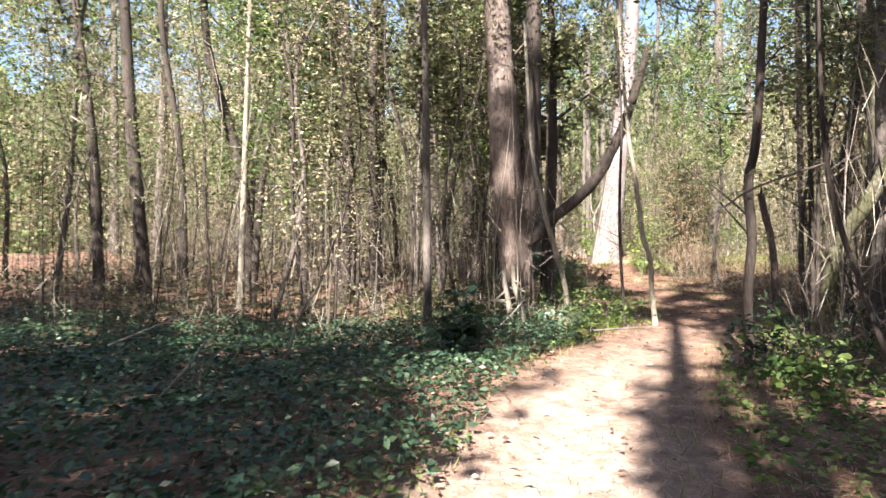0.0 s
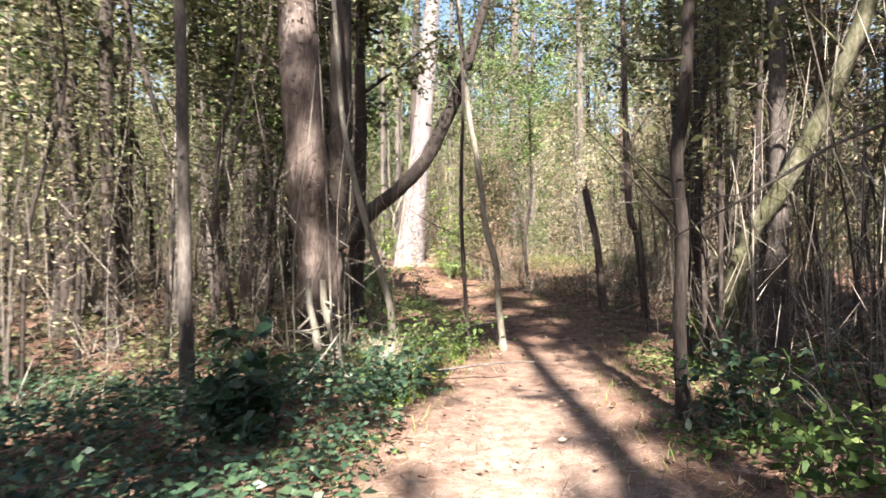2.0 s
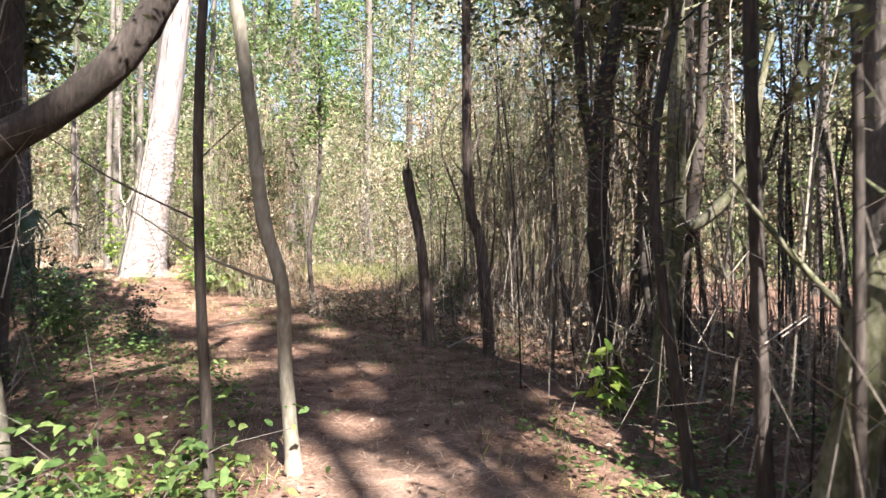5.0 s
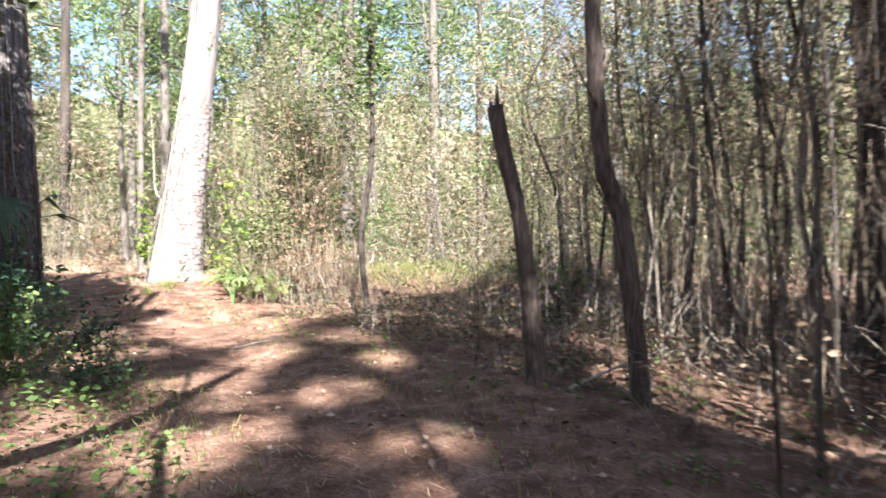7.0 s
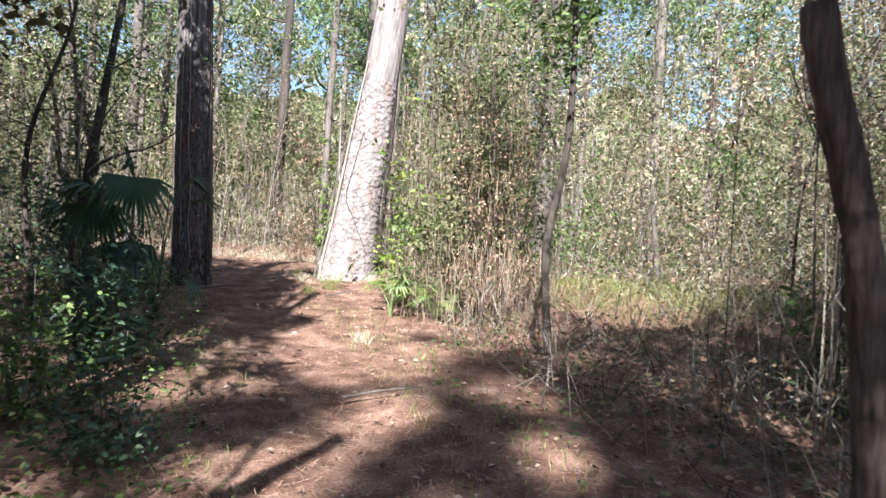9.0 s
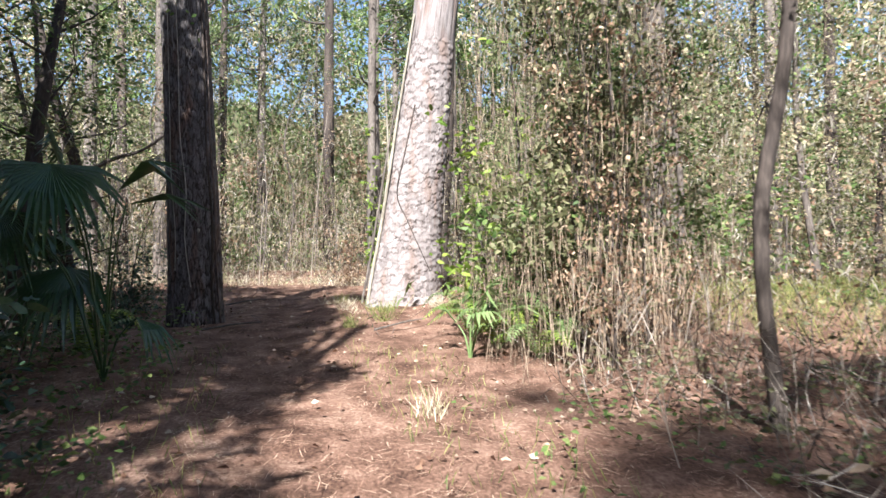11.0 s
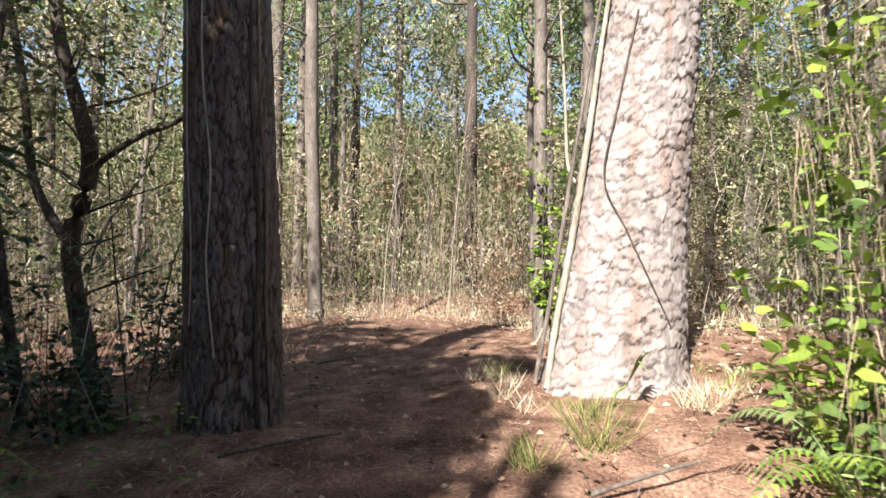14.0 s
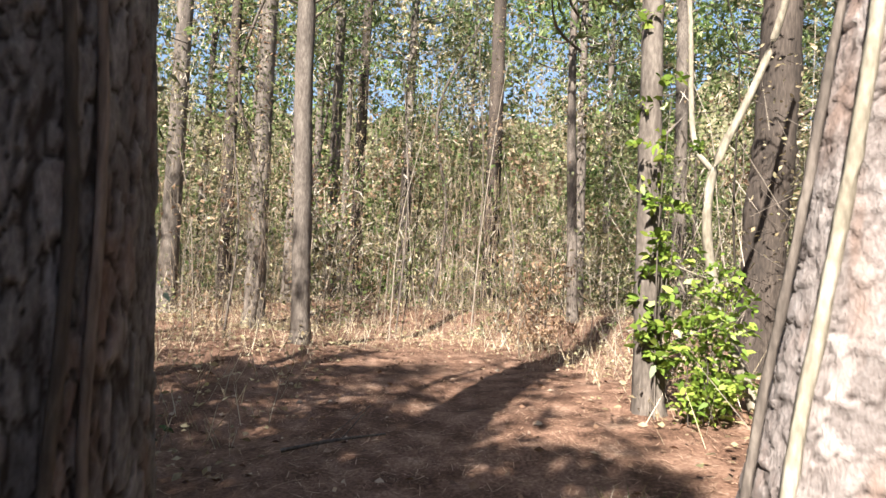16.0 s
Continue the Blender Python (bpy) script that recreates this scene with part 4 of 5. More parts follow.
# ---- low growth ----
def low_leaves(n, keep, box, size, top, mat, name, label):
    b = scatter(n, *box, keep)
    nz = np.array([noise.noise((p[0] * 1.3, p[1] * 1.3, 4.0)) for p in b[:, :3]])
    b = b[nz > (-0.7 if top > 0.45 else 0.12 if top == 0.2 else -0.3)]
    h = top * rng.uniform(0.1, 1, len(b)) * (0.55 + 0.6 * np.array([noise.noise((p[0] * 0.9, p[1] * 0.9, 1.0)) for p in b]))
    b[:, 2] += np.maximum(h, 0.02)
    stuff(name, [leaves(b, size, 1.8, 0.8)], mat, label, "groundcover")


def left_bank(x, y):
    wob = np.array([noise.noise((p, q, 2.0)) for p, q in zip(np.ravel(x) * 0.8, np.ravel(y) * 0.8)]).reshape(np.shape(x))
    far = np.hypot((x + 2.5) / 7.0, (y - 4.5) / 6.0)
    return (x < 0.1 + 0.19 * y + 0.8 * wob) & (path_gap(x, y) > 0.62 + 0.35 * wob + 0.45 * rng.uniform(0, 1, np.shape(x)) ** 2) & (far < 1 + 0.35 * wob - 0.25 * rng.uniform(0, 1, np.shape(x)))

low_leaves(125000, left_bank, (-11, 2.0, -1.5, 12), 0.06, 0.5, LEAF_BLUE, "groundcover", "dense low bluish green leafy groundcover in shade")
low_leaves(9000, lambda x, y: left_bank(x, y) & (path_gap(x, y) < 2.2), (-2, 2.5, 2.5, 9.5), 0.05, 0.2, LEAF_GREEN, "groundcover", "low fresh green leaves along the path edge")
low_leaves(14000, lambda x, y: path_gap(x, y) > 0.95, (1.5, 8, 1.5, 9), 0.06, 0.3, LEAF_GREEN, "groundcover", "sparse green leaves on litter")
low_leaves(9000, lambda x, y: path_gap(x, y) > 1.0, (4.5, 11, 9, 19), 0.05, 0.2, LEAF_GREEN, "groundcover", "sparse low green leaves on brown litter")
low_leaves(14000, lambda x, y: path_gap(x, y) > 0.9, (-1, 5, 9.5, 22), 0.055, 0.45, LEAF_GREEN, "groundcover", "low dark green leaves beside the path")
low_leaves(14000, lambda x, y: path_gap(x, y) > 1.4, (-11, 1.5, 9, 21), 0.09, 0.9, LEAF_OLIVE, "undergrowth", "low olive undergrowth beneath slim trees")
low_leaves(7000, lambda x, y: path_gap(x, y) > 1.9, (6.5, 13, 13, 20), 0.06, 0.55, LEAF_OLIVE, "undergrowth", "low olive undergrowth on shaded litter")
low_leaves(9000, lambda x, y: path_gap(x, y) > 1.9, (4, 13, 5, 17), 0.075, 0.8, LEAF_BROWN, "undergrowth", "low brown and dry undergrowth in the thicket")
low_leaves(9000, lambda x, y: path_gap(x, y) > 1.1, (-6, 10, 24, 36), 0.06, 0.4, LEAF_TAN, "groundcover", "dry tan and green low growth in sunlight")


def grass(n, keep, box, length, name="grass", mat=None, label="thin yellow-green grass tufts"):
    b = scatter(n, *box, keep)
    stuff(name, [blades(b, length, 0.008, 0.5)], mat or GRASS, label, "grass")


grass(14000, lambda x, y: np.hypot(x - 10.8, y - 21.2) < 2.3, (7, 14, 17, 26), 0.3, label="sunlit pale grass in a clearing")
low_leaves(3500, lambda x, y: path_gap(x, y) > 0.8, (1.3, 3.1, 7.4, 10.4), 0.04, 0.14, LEAF_BRIGHT, "groundcover", "bright yellow-green low leaves at the path edge")
grass(15000, lambda x, y: (path_gap(x, y) > 0.55) & (path_gap(x, y) < 1.5), (-1, 7, 2, 21), 0.10)
grass(7000, lambda x, y: (path_gap(x, y) > 1.3), (-6, 9, 25, 38), 0.3, mat=STRAW, name="dry_grass", label="dry pale grass beyond the bend")

# fallen needles and leaves
near = lambda x, y: path_gap(x, y) < 3.2
b = scatter(135000, -2, 9, 1.5, 31, near)
b[:, 2] += 0.006
a = rng.uniform(0, 2 * math.pi, len(b))
stuff("pine_needles", [blades(b, 0.12, 0.006, turn=np.stack([np.cos(a), np.sin(a), rng.uniform(-0.02, 0.12, len(b))], 1))], NEEDLE_DEAD, "fallen reddish brown pine needles", "pine needles")
b = scatter(16000, -2, 11, 1.5, 31, lambda x, y: (path_gap(x, y) < 5) & (rng.uniform(0, 1, x.shape) < 0.25 + 0.2 * path_gap(x, y)))
b[:, 2] += 0.012
stuff("fallen_leaves", [leaves(b, 0.055, 1.7, 0.9)], LITTER, "dry curled fallen leaves", "fallen leaves")


# ---- shrubs ----
def shrub(name, x, y, w, h, n, size, mat, label, z0=0.1, stems=9, stem_mat=None, droop=0.0):
    z = hz(x, y)
    ob = thing(name, (x, y, z), label, "shrub")
    st, tips = [], []
    for _ in range(stems):
        a, s = rng.uniform(0, 2 * math.pi), w * rng.uniform(0.3, 1)
        e = np.array([math.cos(a) * s, math.sin(a) * s, h * rng.uniform(0.55, 1)])
        m = e * np.array([0.4, 0.4, 0.55]) + rng.normal(0, 0.05, 3)
        o = np.array([e[0], e[1], 0]) * rng.uniform(0.0, 0.6) + rng.normal(0, w * 0.12, 3)
        o[2] = -0.06
        st.append(tube([o, m, e], 0.003 + 0.0014 * h, 0.002, 5, step=0.2))
        tips += [e, m, (e + m) / 2]
    for t in st:
        part("stem", [t], stem_mat or BARK_GREY, ob)
    tips = [t for t in tips if t[2] > z0] + [t * np.array([1, 1, 0.35]) for t in tips]
    part("foliage", [broad(clumps(tips, np.full(len(tips), w * 0.36), n), size, 2.1, 0.5, droop)], mat, ob)
    return ob


shrub("thicket_bush", 7.25, 20.4, 1.25, 4.8, 8000, 0.07, LEAF_OLIVE, "tall tangled bush with olive and dry leaves", stems=14, droop=0.4, stem_mat=BARK_DARK)
shrub("thicket_bush", 7.8, 21.0, 1.2, 5.0, 7000, 0.065, LEAF_GREEN, "tall tangled bush with dark green leaves", stems=12, stem_mat=BARK_DARK)
shrub("thicket_bush", 7.2, 20.0, 0.9, 3.8, 3800, 0.045, LEAF_BROWN, "brown dead leaf tangle hanging in the bush", stems=10, droop=0.9, stem_mat=BARK_DARK)
shrub("leafy_bush", 6.45, 21.8, 0.7, 3.3, 750, 0.10, LEAF_BRIGHT, "bright green leafy bush beside the pale pine", stems=9, stem_mat=BARK_DARK)
shrub("leafy_bush", 6.75, 21.0, 0.8, 1.9, 1700, 0.085, LEAF_GREEN, "green leafy bush at the tangled bush", stems=9, stem_mat=BARK_DARK)
shrub("leafy_bush", 5.25, 25.6, 0.42, 1.15, 1100, 0.062, LEAF_BRIGHT, "bright green leafy shrub under slim tree", stems=10)
shrub("leafy_vine", 5.0, 25.75, 0.24, 3.2, 700, 0.075, LEAF_BRIGHT, "bright green vine leaves on a slim tree", stems=6)
shrub("shrub", 3.6, 15.2, 0.45, 0.75, 800, 0.05, LEAF_BLUE, "small dark green shrub at the path edge", stems=12)
shrub("shrub", 2.9, 15.9, 0.6, 1.0, 1100, 0.055, LEAF_GREEN, "dark green shrub in shade beside the path", stems=12)
shrub("shrub", 2.9, 17.6, 0.6, 1.2, 900, 0.08, LEAF_BLUE, "dark green shrub in shade beside the path", stems=12)
shrub("shrub", 2.3, 9.3, 0.75, 0.55, 700, 0.065, LEAF_GREEN, "grey-green leafy shrub under the leaning pole", stems=10)
shrub("shrub", 0.25, 7.05, 0.3, 0.8, 260, 0.13, LEAF_BLUE, "tall blue-green broad-leaved weed", stems=4)
shrub("shrub", 1.45, 7.9, 0.5, 0.45, 700, 0.07, LEAF_BLUE, "pale grey-green low shrub at the path edge", stems=10)
shrub("shrub", 3.05, 4.9, 0.6, 0.55, 260, 0.085, LEAF_GREEN, "broad-leaved green shrub beside the path", stems=10)
shrub("shrub", 3.5, 5.9, 0.6, 0.7, 600, 0.065, LEAF_BLUE, "dark green shrub beside the path", stems=10)
shrub("shrub", 5.9, 9.6, 0.35, 0.55, 60, 0.16, LEAF_BRIGHT, "few bright green broad leaves in thicket", stems=4)
shrub("shrub", 9.2, 15.8, 0.5, 1.0, 400, 0.12, LEAF_GREEN, "green leafy shrub in shade by snag", stems=8)
for x, y, w, h, n, size in ((1.3, 21.6, 0.8, 1.5, 1300, 0.08), (0.5, 22.9, 0.9, 1.9, 1400, 0.08), (1.95, 22.3, 0.45, 0.8, 600, 0.07), (0.0, 21.0, 0.9, 1.8, 1200, 0.085), (2.2, 19.0, 0.5, 0.8, 600, 0.07), (1.4, 24.4, 0.7, 1.1, 900, 0.07)):
    shrub("shrub", x, y, w, h, n, size, LEAF_BLUE, "dark green shrub in deep shade behind the palm", stems=8, stem_mat=BARK_DARK)
shrub("dead_bush", 4.3, 31.5, 0.6, 1.6, 1200, 0.07, LEAF_BROWN, "reddish dead-leaved bush in sunlight", stems=12, droop=0.8)


def curtain(x, y, w, z0, z1, n, label):
    """Dry vine strands hanging in a tangle."""
    z = hz(x, y)
    ob = thing("vine_tangle", (x, y, z), label, "vines")
    a, r = rng.uniform(0, 2 * math.pi, n), w * rng.uniform(0, 1, n) ** 0.5
    b = np.stack([np.cos(a) * r, np.sin(a) * r, rng.uniform(z0, z1, n)], 1)
    d = np.stack([rng.normal(0, 0.12, n), rng.normal(0, 0.12, n), -np.ones(n)], 1)
    tagged(part("strand_mass", [blades(b, 0.42, 0.007, turn=d)], VINE, ob), kind="stuff")
    part("stem", [tube([(0, 0, -0.05), (0.1, 0.05, z1 * 0.5), (-0.1, 0.1, z1)], 0.02, 0.01, 6, step=0.3)], BARK_GREY, ob)


VINE = ramp_mat("dry_vine", [(0.10, 0.07, 0.05), (0.21, 0.155, 0.11), (0.38, 0.30, 0.22)], 0.8, 2, bump=0, island=0.7)
for x, y, w, z0, z1, n in ((7.2, 20.2, 1.1, 0.5, 4.6, 1300), (7.6, 20.8, 1.2, 0.5, 5.0, 1100), (7.15, 20.0, 1.15, 0.15, 1.3, 1200), (6.6, 20.9, 0.8, 0.1, 0.9, 500), (6.6, 21.6, 0.7, 0.4, 4.2, 900), (7.6, 21.8, 1.0, 0.4, 4.0, 900), (3.9, 31.8, 1.2, 0.4, 3.0, 700), (1.8, 33.0, 1.6, 0.5, 5.0, 900), (3.2, 34.0, 1.6, 0.5, 6.0, 900),
                           (-4.0, 16.5, 2.0, 0.4, 5.0, 1300), (-1.5, 18.5, 2.0, 0.4, 5.0, 1300), (-6.5, 14.0, 1.8, 0.4, 5.0, 1200), (8.0, 11.5, 1.6, 0.4, 4.0, 1200), (9.0, 14.0, 1.6, 0.4, 4.0, 1200), (6.6, 10.9, 0.9, 0.3, 3.4, 900), (12.5, 25.0, 2.0, 0.5, 6.0, 1300), (0.0, 29.5, 1.2, 0.3, 3.0, 600)):
    curtain(x, y, w, z0, z1, n, "tangle of dry tan hanging vine strands")


# ---- ferns ----
def fern(x, y, n, length, label):
    """Arching fronds with paired leaflets."""
    ob = thing("fern", (x, y, hz(x, y) - 0.01), label, "fern")
    for k in range(n):
        a = 2 * math.pi * (k + rng.uniform(0, 0.7)) / n
        d = np.array([math.cos(a), math.sin(a), 0])
        q = np.array([-d[1], d[0], 0])
        s = length * rng.uniform(0.7, 1.15)
        rise = rng.uniform(0.5, 0.95)
        line = curve([np.zeros(3), d * s * 0.35 + np.array([0, 0, s * rise * 0.75]), d * s * 0.7 + np.array([0, 0, s * rise * 0.85]), d * s + np.array([0, 0, s * rise * 0.55])], 0.035)
        vs, fs = [], []
        for i in range(3, len(line) - 1):
            w = s * 0.17 * math.sin(math.pi * (0.12 + 0.86 * i / len(line))) * rng.uniform(0.85, 1.15)
            t = line[i + 1] - line[i]
            for side in (1, -1):
                o = len(vs)
                tip = line[i] + q * side * w + t * 0.7 - np.array([0, 0, w * 0.3])
                mid = line[i] + q * side * w * 0.5
                vs += [line[i], mid + t * 0.45, tip, mid - t * 0.25]
                fs.append((o, o + 1, o + 2, o + 3))
        frond = part("frond", [(vs, fs)], LEAF_BRIGHT if k % 3 else FROND_LIGHT, ob)
        part("stalk", [tube(line[::3], 0.005, 0.002, 4, 0.05, 0.1)], FROND_LIGHT, frond)


for x, y, n, length in ((6.25, 20.7, 11, 0.75), (6.55, 20.25, 10, 0.7), (6.1, 21.35, 9, 0.6), (6.9, 20.6, 9, 0.8), (6.35, 22.3, 8, 0.55), (2.35, 20.6, 9, 0.7)):
    fern(x, y, n, length, "green fern with arching fronds beside the way" if x > 5 else "shaded fern with arching fronds under the palm")


# ---- fan palms ----
def fan_blades(aim, r, n, spread, bend=0.42):
    """The narrow pleated blades of one palm fan, each round its stalk's end."""
    d = Vector(aim).normalized()
    side = d.cross(Vector((0, 0, 1))).normalized()
    upv = side.cross(d)
    out = []
    for k in range(n):
        a = radians(-spread / 2 + spread * k / (n - 1))
        w = d * math.cos(a) + side * math.sin(a)
        t = upv.cross(w).normalized() * r * 0.05
        p1 = w * r * 0.5 + upv * r * 0.02
        p2 = w * r * rng.uniform(0.82, 1.0) - Vector((0, 0, bend * r * rng.uniform(0.4, 1.5)))
        keel = upv * r * -0.025
        mid = (p1 * 0.5 + p2 * 0.5) + upv * r * 0.03
        v = [Vector((0, 0, 0)), p1 + t, p1 + keel, p1 - t, mid + t * 0.6, mid + keel * 0.6, mid - t * 0.6, p2]
        f = [(0, 1, 2, 2), (0, 2, 3, 3), (1, 4, 5, 2), (2, 5, 6, 3), (4, 7, 5, 5), (5, 7, 6, 6)]
        out.append(([tuple(x) for x in v], f))
    return out


def blade_mesh(v, f, mat):
    me = bpy.data.meshes.new("blade")
    me.from_pydata(v, [], [tuple(dict.fromkeys(q)) for q in f])
    me.materials.append(mat)
    return me


def palmetto(x, y, fronds, label, mat, name="palmetto"):
    """fronds: start of the fan, its aim, radius, and angle across."""
    z = hz(x, y)
    ob = thing(name, (x, y, z), label, "palm")
    for o, aim, r, wide in fronds:
        f = part("frond", [tube([(0, 0, -0.03), (o[0] * 0.4, o[1] * 0.4, o[2] * 0.65), o], 0.012, 0.007, 5, step=0.15)], mat, ob)
        for v, q in fan_blades(aim, r, max(7, wide // 7), wide):
            b = new("blade", blade_mesh(v, q, mat))
            b.parent = f
            b.location = o


palmetto(2.85, 19.75, [((-0.3, -0.25, 1.68), (0.22, -0.45, -0.7), 0.6, 170), ((-0.75, -0.1, 1.35), (0.1, -0.4, -0.75), 0.55, 150), ((0.1, -0.05, 1.5), (0.7, 0.1, 0.62), 0.75, 60), ((0.15, 0, 1.4), (0.85, 0.15, 0.2), 0.7, 46),
                      ((-0.35, 0.1, 1.6), (-0.3, -0.1, 1.0), 0.8, 80), ((-0.7, 0, 1.3), (-0.7, -0.5, 0.8), 0.85, 100), ((0.3, -0.15, 0.5), (0.75, -0.5, -0.4), 0.42, 44), ((-0.4, 0.3, 0.9), (-0.2, -0.6, -0.5), 0.7, 140)],
         "dark green fan palm with glossy drooping fronds", FROND)
palmetto(1.6, 21.0, [((0.2, -0.1, 0.9), (0.5, -0.5, 0.5), 0.7, 100), ((-0.2, 0, 1.1), (-0.6, -0.3, 0.5), 0.7, 110), ((0, 0.2, 1.2), (0.1, 0.3, 0.9), 0.7, 90)], "dark green fan palm in shade", FROND)
palmetto(5.9, 20.35, [((0.0, -0.05, 0.35), (0.45, -0.1, 0.8), 0.75, 56), ((0.2, 0.0, 0.4), (0.95, -0.1, 0.25), 0.7, 49), ((0.05, -0.1, 0.3), (0.2, -0.6, 0.5), 0.5, 70), ((0.1, 0.15, 0.35), (0.6, 0.2, 0.5), 0.5, 50), ((-0.1, 0.1, 0.3), (-0.5, 0.1, 0.6), 0.4, 40)], "small folded green fan palm beside the pale pine", FROND_LIGHT)
palmetto(5.3, 22.95, [((0.1, -0.05, 0.15), (0.4, -0.2, 0.85), 0.42, 30)], "single small folded palm fan at pine foot", FROND_LIGHT)


def tuft(x, y, n, length, mat, label):
    n *= 2
    b = np.zeros((n, 3)) + rng.normal(0, 0.06, (n, 3)) * np.array([1, 1, 0])
    ob = thing("grass_tuft", (x, y, hz(x, y) - 0.01), label, "grass")
    part("grass_clump", [blades(b, length, 0.007, 0.8)], mat, ob)


tuft(5.12, 22.2, 40, 0.42, GRASS, "bright green grass tuft at the pale pine")
tuft(4.75, 22.0, 40, 0.25, GRASS, "small grass tuft on needle mound")
tuft(5.35, 18.7, 40, 0.22, STRAW, "dry straw-coloured grass tuft")
for k in range(14):
    a = radians(rng.uniform(-125, 100))
    r = rng.uniform(0.72, 1.1)
    tuft(5.4 + math.sin(a) * r, 23.72 - math.cos(a) * r, int(rng.integers(16, 40)), rng.uniform(0.12, 0.3), STRAW if k % 3 else GRASS, "dry grass tuft at the foot of the pale pine")
tuft(1.6, 9.0, 160, 0.4, STRAW, "pale straw-like dead grass tuft")
tuft(1.5, 8.2, 120, 0.3, STRAW, "pale straw-like dead grass tuft")


# ---- dead wood and vines ----
def stick(name, pts, r0, r1, mat, label, twigs=0):
    p = np.array(pts, float)
    b = p[0].copy()
    ob = thing(name, b, label, "dead branch")
    part("stem", [tube(p - b, r0, r1, 7, 0.12, 0.1)], mat, ob, smooth=True)
    c = curve(p - b, 0.1)
    for _ in range(twigs):
        i = rng.integers(1, len(c))
        part("twig", [tube([c[i], c[i] + rng.normal(0, 0.12, 3), c[i] + rng.normal(0, 0.2, 3)], r1 * 0.6, 0.002, 4, step=0.1)], mat, ob)


stick("broken_branch", [(2.75, 4.15, 1.75), (2.43, 4.43, 1.62), (2.28, 4.58, 1.5), (2.13, 4.71, 1.38), (1.95, 4.85, 1.25)], 0.009, 0.004, BARK_GREY, "bare pale broken branch reaching over the path", 5)
stick("dead_branch", [(-1.35, 5.74, 0.05), (-1.2, 5.8, 0.55), (-1.05, 5.85, 0.8), (-0.91, 5.9, 1.25)], 0.02, 0.008, BARK_PALE, "pale leaning dead branch among groundcover", 3)
stick("slender_shrub", [(3.1, 3.75, hz(3.1, 3.75)), (2.9, 4.0, 0.9), (2.75, 4.15, 1.75), (2.7, 4.2, 3.2)], 0.02, 0.012, BARK_DARK, "thin dark stem leaning beside the path", 3)
for px, py, qx, qy in ((1.19, 8.91, 1.03, 8.95), (1.0, 9.13, 0.9, 9.15)):
    z = hz(px, py)
    stick("pale_root_stem", [(px, py, z - 0.03), ((px + qx) / 2 + 0.02, (py + qy) / 2, z + 0.3), (qx, qy, z + 0.65), (qx - 0.02, qy + 0.02, z + 0.95)], 0.05, 0.03, BARK_PALE, "pale fibrous vine stem before the forked tree", 3)
for x0, y0, x1, y1, h0, h1 in ((5.0, 16.5, 5.7, 16.7, 0.03, 0.06), (0.6, 7.9, 1.15, 8.6, 0.05, 0.5), (-1.8, 4.2, -1.5, 4.4, 0.1, 0.55), (-3.0, 5.6, -2.4, 5.8, 0.3, 0.55), (2.0, 8.3, 2.9, 8.1, 0.1, 0.15), (5.0, 21.6, 5.6, 21.9, 0.04, 0.1), (3.0, 22.0, 3.6, 22.4, 0.02, 0.04), (2.6, 25.0, 3.2, 25.3, 0.03, 0.05), (6.9, 13.0, 7.6, 12.6, 0.05, 0.4)):
    a, b = hz(x0, y0), hz(x1, y1)
    stick("fallen_stick", [(x0, y0, a + h0), ((x0 + x1) / 2 + 0.04, (y0 + y1) / 2, (a + b) / 2 + (h0 + h1) / 2 + 0.02), (x1, y1, b + h1)], 0.014, 0.006, WOOD_PALE if h1 > 0.3 else BARK_GREY, "fallen bare stick on the litter", 2)


def vine(ob_label, pts, r, mat):
    p = np.array(pts, float)
    ob = thing("vine", p[0], ob_label, "vine")
    part("stem", [tube(p - p[0], r, r * 0.6, 6, 0.15, 0.08)], mat, ob, smooth=True)


def on_trunk(axis, heights, angles, radii, out=0.02):
    """Places on the face of a trunk, angle 0 towards -y, positive towards +x."""
    res = []
    for h, a, r in zip(heights, angles, radii):
        c = curve(axis, 0.05)
        k = np.argmin(np.abs(c[:, 2] - h))
        t = radians(a)
        res.append((c[k, 0] + math.sin(t) * (r + out), c[k, 1] - math.cos(t) * (r + out), h))
    return res


vine("dark thin vine crossing the pale pine bark", on_trunk(W_AXIS, [3.6, 2.9, 2.3, 1.9, 1.5, 1.2], [-25, -32, -35, -10, 15, 35], [0.38, 0.41, 0.45, 0.46, 0.49, 0.51]), 0.009, BARK_DARK)
vine("pale woody vine climbing the pale pine", on_trunk(W_AXIS, [0.7, 1.2, 1.8, 2.6, 3.4, 5], [-62, -66, -64, -60, -66, -60], [0.58, 0.52, 0.47, 0.45, 0.40, 0.34], 0.03), 0.03, BARK_PALE)
vine("pale woody vine climbing the pale pine", on_trunk(W_AXIS, [0.7, 1.3, 2.0, 2.8, 4], [-80, -85, -80, -78, -75], [0.58, 0.51, 0.47, 0.44, 0.38], 0.05), 0.022, BARK_GREY)
vine("thin pale vine on dark pine bark", on_trunk(D_AXIS, [1.0, 1.6, 2.2, 2.9, 4, 6], [5, -4, 2, -6, -4, -8], [0.335, 0.325, 0.315, 0.308, 0.295, 0.28], 0.012), 0.007, WOOD_PALE)
vine("thin pale vine on dark pine bark", on_trunk(D_AXIS, [1.2, 1.7, 2.4, 3.2, 5], [-28, -26, -32, -30, -26], [0.33, 0.32, 0.31, 0.30, 0.28], 0.012), 0.006, WOOD_PALE)
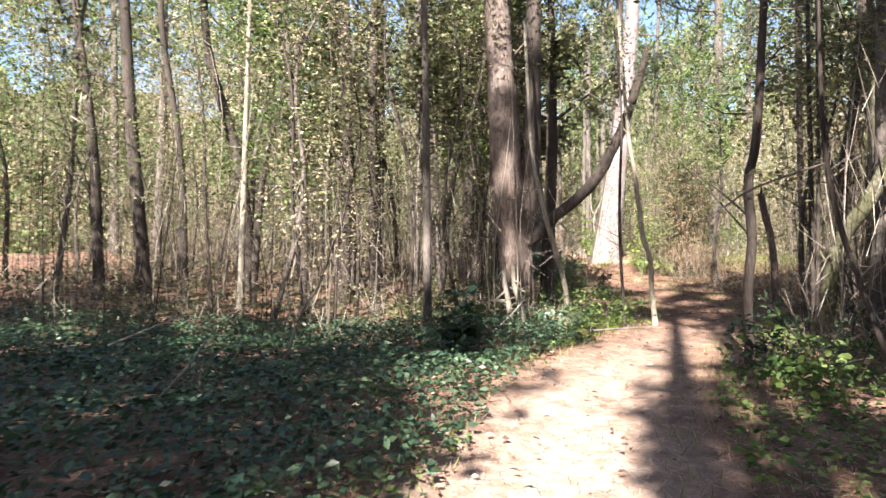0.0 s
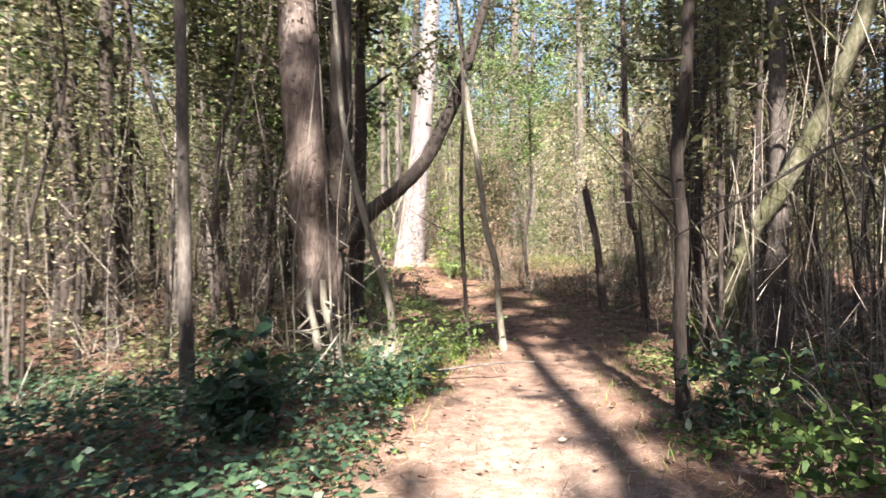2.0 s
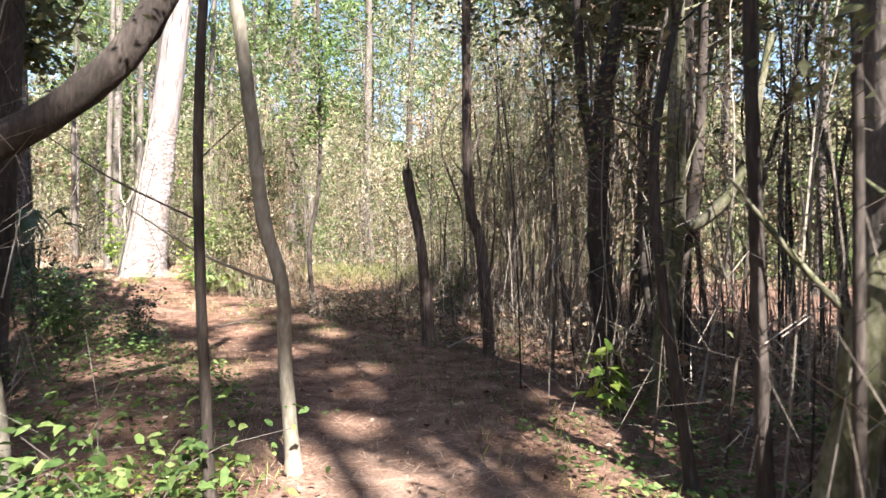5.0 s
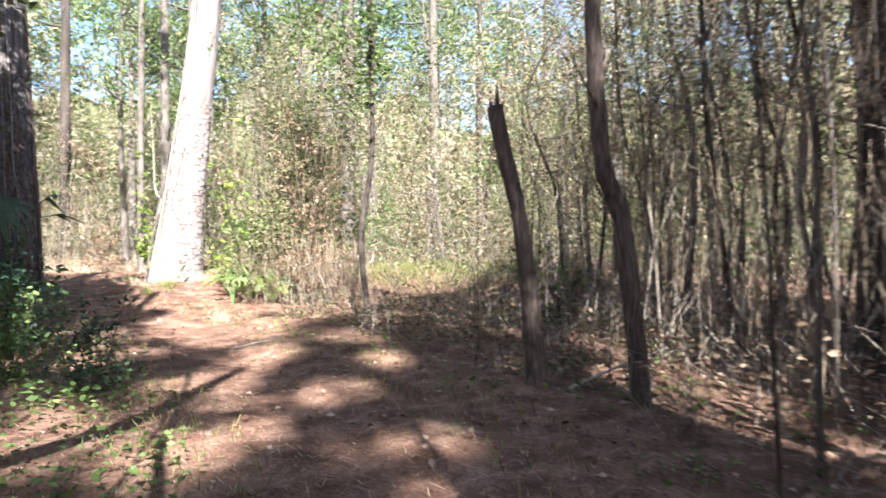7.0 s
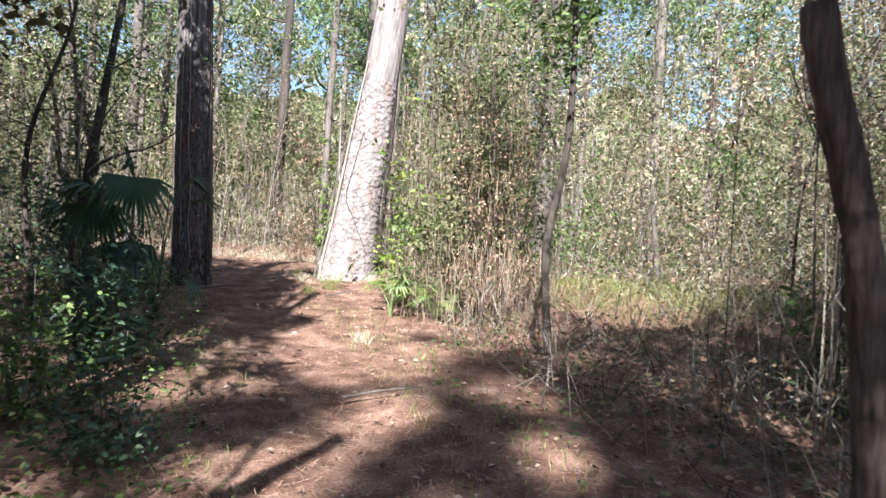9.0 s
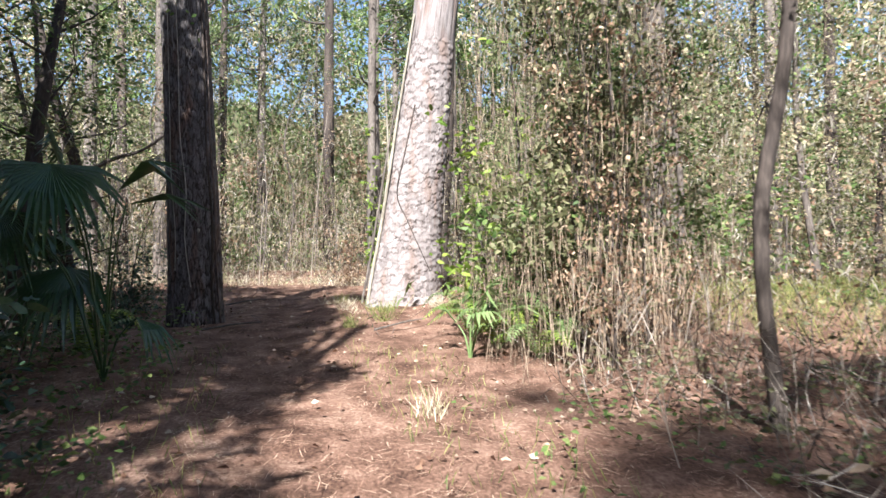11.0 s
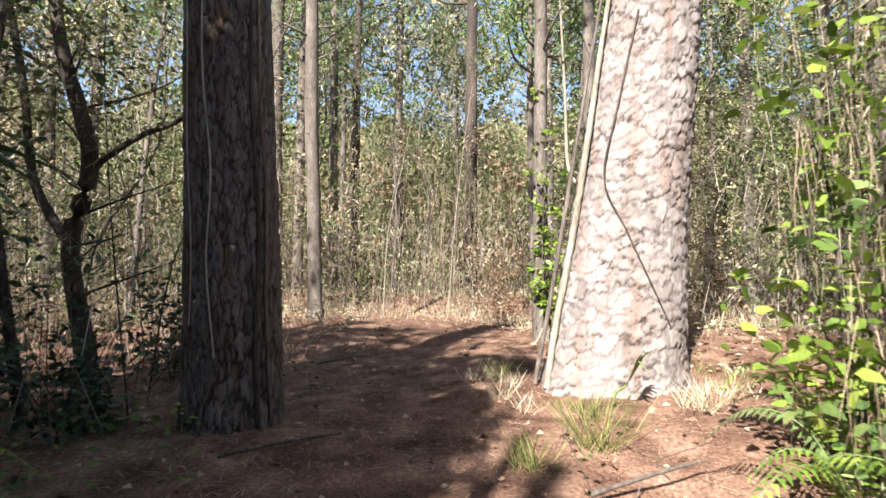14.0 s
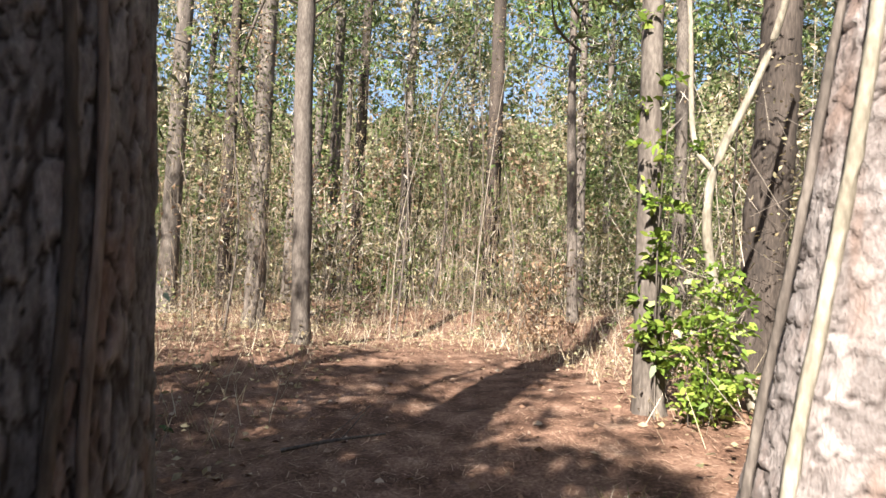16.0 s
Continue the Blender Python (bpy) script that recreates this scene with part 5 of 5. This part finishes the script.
vine("reddish vine rope along dark pine bark", on_trunk(D_AXIS, [0.4, 1.0, 1.8, 2.8, 4, 6], [52, 48, 55, 52, 56, 54], [0.36, 0.335, 0.32, 0.305, 0.295, 0.28], 0.01), 0.016, BARK_DARK)
vine("reddish vine rope along dark pine bark", on_trunk(D_AXIS, [0.4, 1.2, 2.0, 2.8, 4, 6], [66, 62, 68, 64, 68, 66], [0.36, 0.33, 0.315, 0.305, 0.29, 0.27], 0.01), 0.014, BARK_BROWN)


stem_tree("pine_tree", up(-1.0, -5.05, 15, (0.1, 0), 0.05), 0.15, 0.1, BARK_DARK, "straight pine standing behind the path start", "pine tree", twigs=0, sides=10, crown=(1500, 0.12, LEAF_NEEDLE, 1.4, 12))


# ---- canopy added to dapple the way with shade, mostly unseen behind the walker ----
def shade_caster_tree(x, y, h, n, spread, mat, size, low=0.45):
    z = hz(x, y)
    ob = thing("shade_caster_tree", (x, y, z), "tall leafy tree added to shade the path", "tree", "shade trees")
    part("trunk", [tube([(0, 0, -0.1), (0.1, 0, h * 0.5), (0, 0.1, h)], 0.16, 0.05, 10, 0.08, 0.5, 0.3)], BARK_DARK, ob, smooth=True)
    limbs, cs = [], []
    for k in range(16):
        a, s = rng.uniform(0, 2 * math.pi), spread * rng.uniform(0.4, 1)
        p0 = np.array([0, 0, h * rng.uniform(low, 0.95)])
        e = p0 + np.array([math.cos(a) * s, math.sin(a) * s, s * 0.4])
        limbs.append(tube([p0, (p0 + e) / 2 + rng.normal(0, 0.15, 3), e], 0.04, 0.01, 5, step=0.5))
        cs += [e, (p0 + e) / 2]
    part("limb_spray", limbs, BARK_DARK, ob)
    q = clumps(cs, rng.uniform(0.5, 1.0, len(cs)), n)
    q = q[~sunlit(q + np.array([x, y, z]))]
    part("crown", [leaves(q, size, 1.8)], mat, ob)


for x, y, h, n in ((-4, -6, 10, 4500), (-1.5, -8, 12, 4500), (2.5, -9, 11, 4500), (-6.5, -3, 9, 5000), (5, -6, 10, 4500), (-3, -12, 13, 4500), (0.5, -13, 14, 4500), (-3.4, -1.0, 8, 5000), (6.5, -1, 8, 4500), (-6, 1.5, 9, 5000),
                   (4.4, -1.6, 15, 6000), (6.4, 0.2, 14, 6000), (2.4, -3.2, 16, 6000), (8.2, 0.8, 14, 5000), (-9, 0.5, 9, 5000), (-8.2, 4.0, 8, 4500), (-10.5, 4.5, 10, 4500),
                   (-2.5, 13.6, 8, 3500), (0.2, 14.6, 8.5, 6500), (1.5, 16.9, 7, 9000), (-0.6, 19.2, 9, 3500), (-2.2, 16.4, 10, 3500), (2.0, 13.4, 8.5, 4500), (9.6, 6.5, 9, 1500), (7.5, 5.0, 9, 4500), (8.8, 3, 9, 3500), (3.1, -0.6, 8, 5000), (4.9, -1.5, 9, 4500), (7.9, 10.3, 8, 5000), (9.7, 12.0, 8.5, 4500), (0.5, 16.2, 7.0, 9000), (1.1, 18.0, 7.5, 7000)):
    shade_caster_tree(x, y, h, n, 2.3, LEAF_OLIVE, 0.2 if y < 0 else 0.15)
# unseen tall trees added behind the start; their high crowns shade farther ground
for x, y, h, n in ((-4.6, -8.4, 22, 6000), (-1.2, -8.8, 23, 6500), (0.8, -8.2, 22, 6500), (2.8, -7.6, 22, 6000), (-1.0, -7.0, 21, 5000), (3.8, -5.2, 21, 5000)):
    shade_caster_tree(x, y, h, n, 2.4, LEAF_OLIVE, 0.22, 0.72)
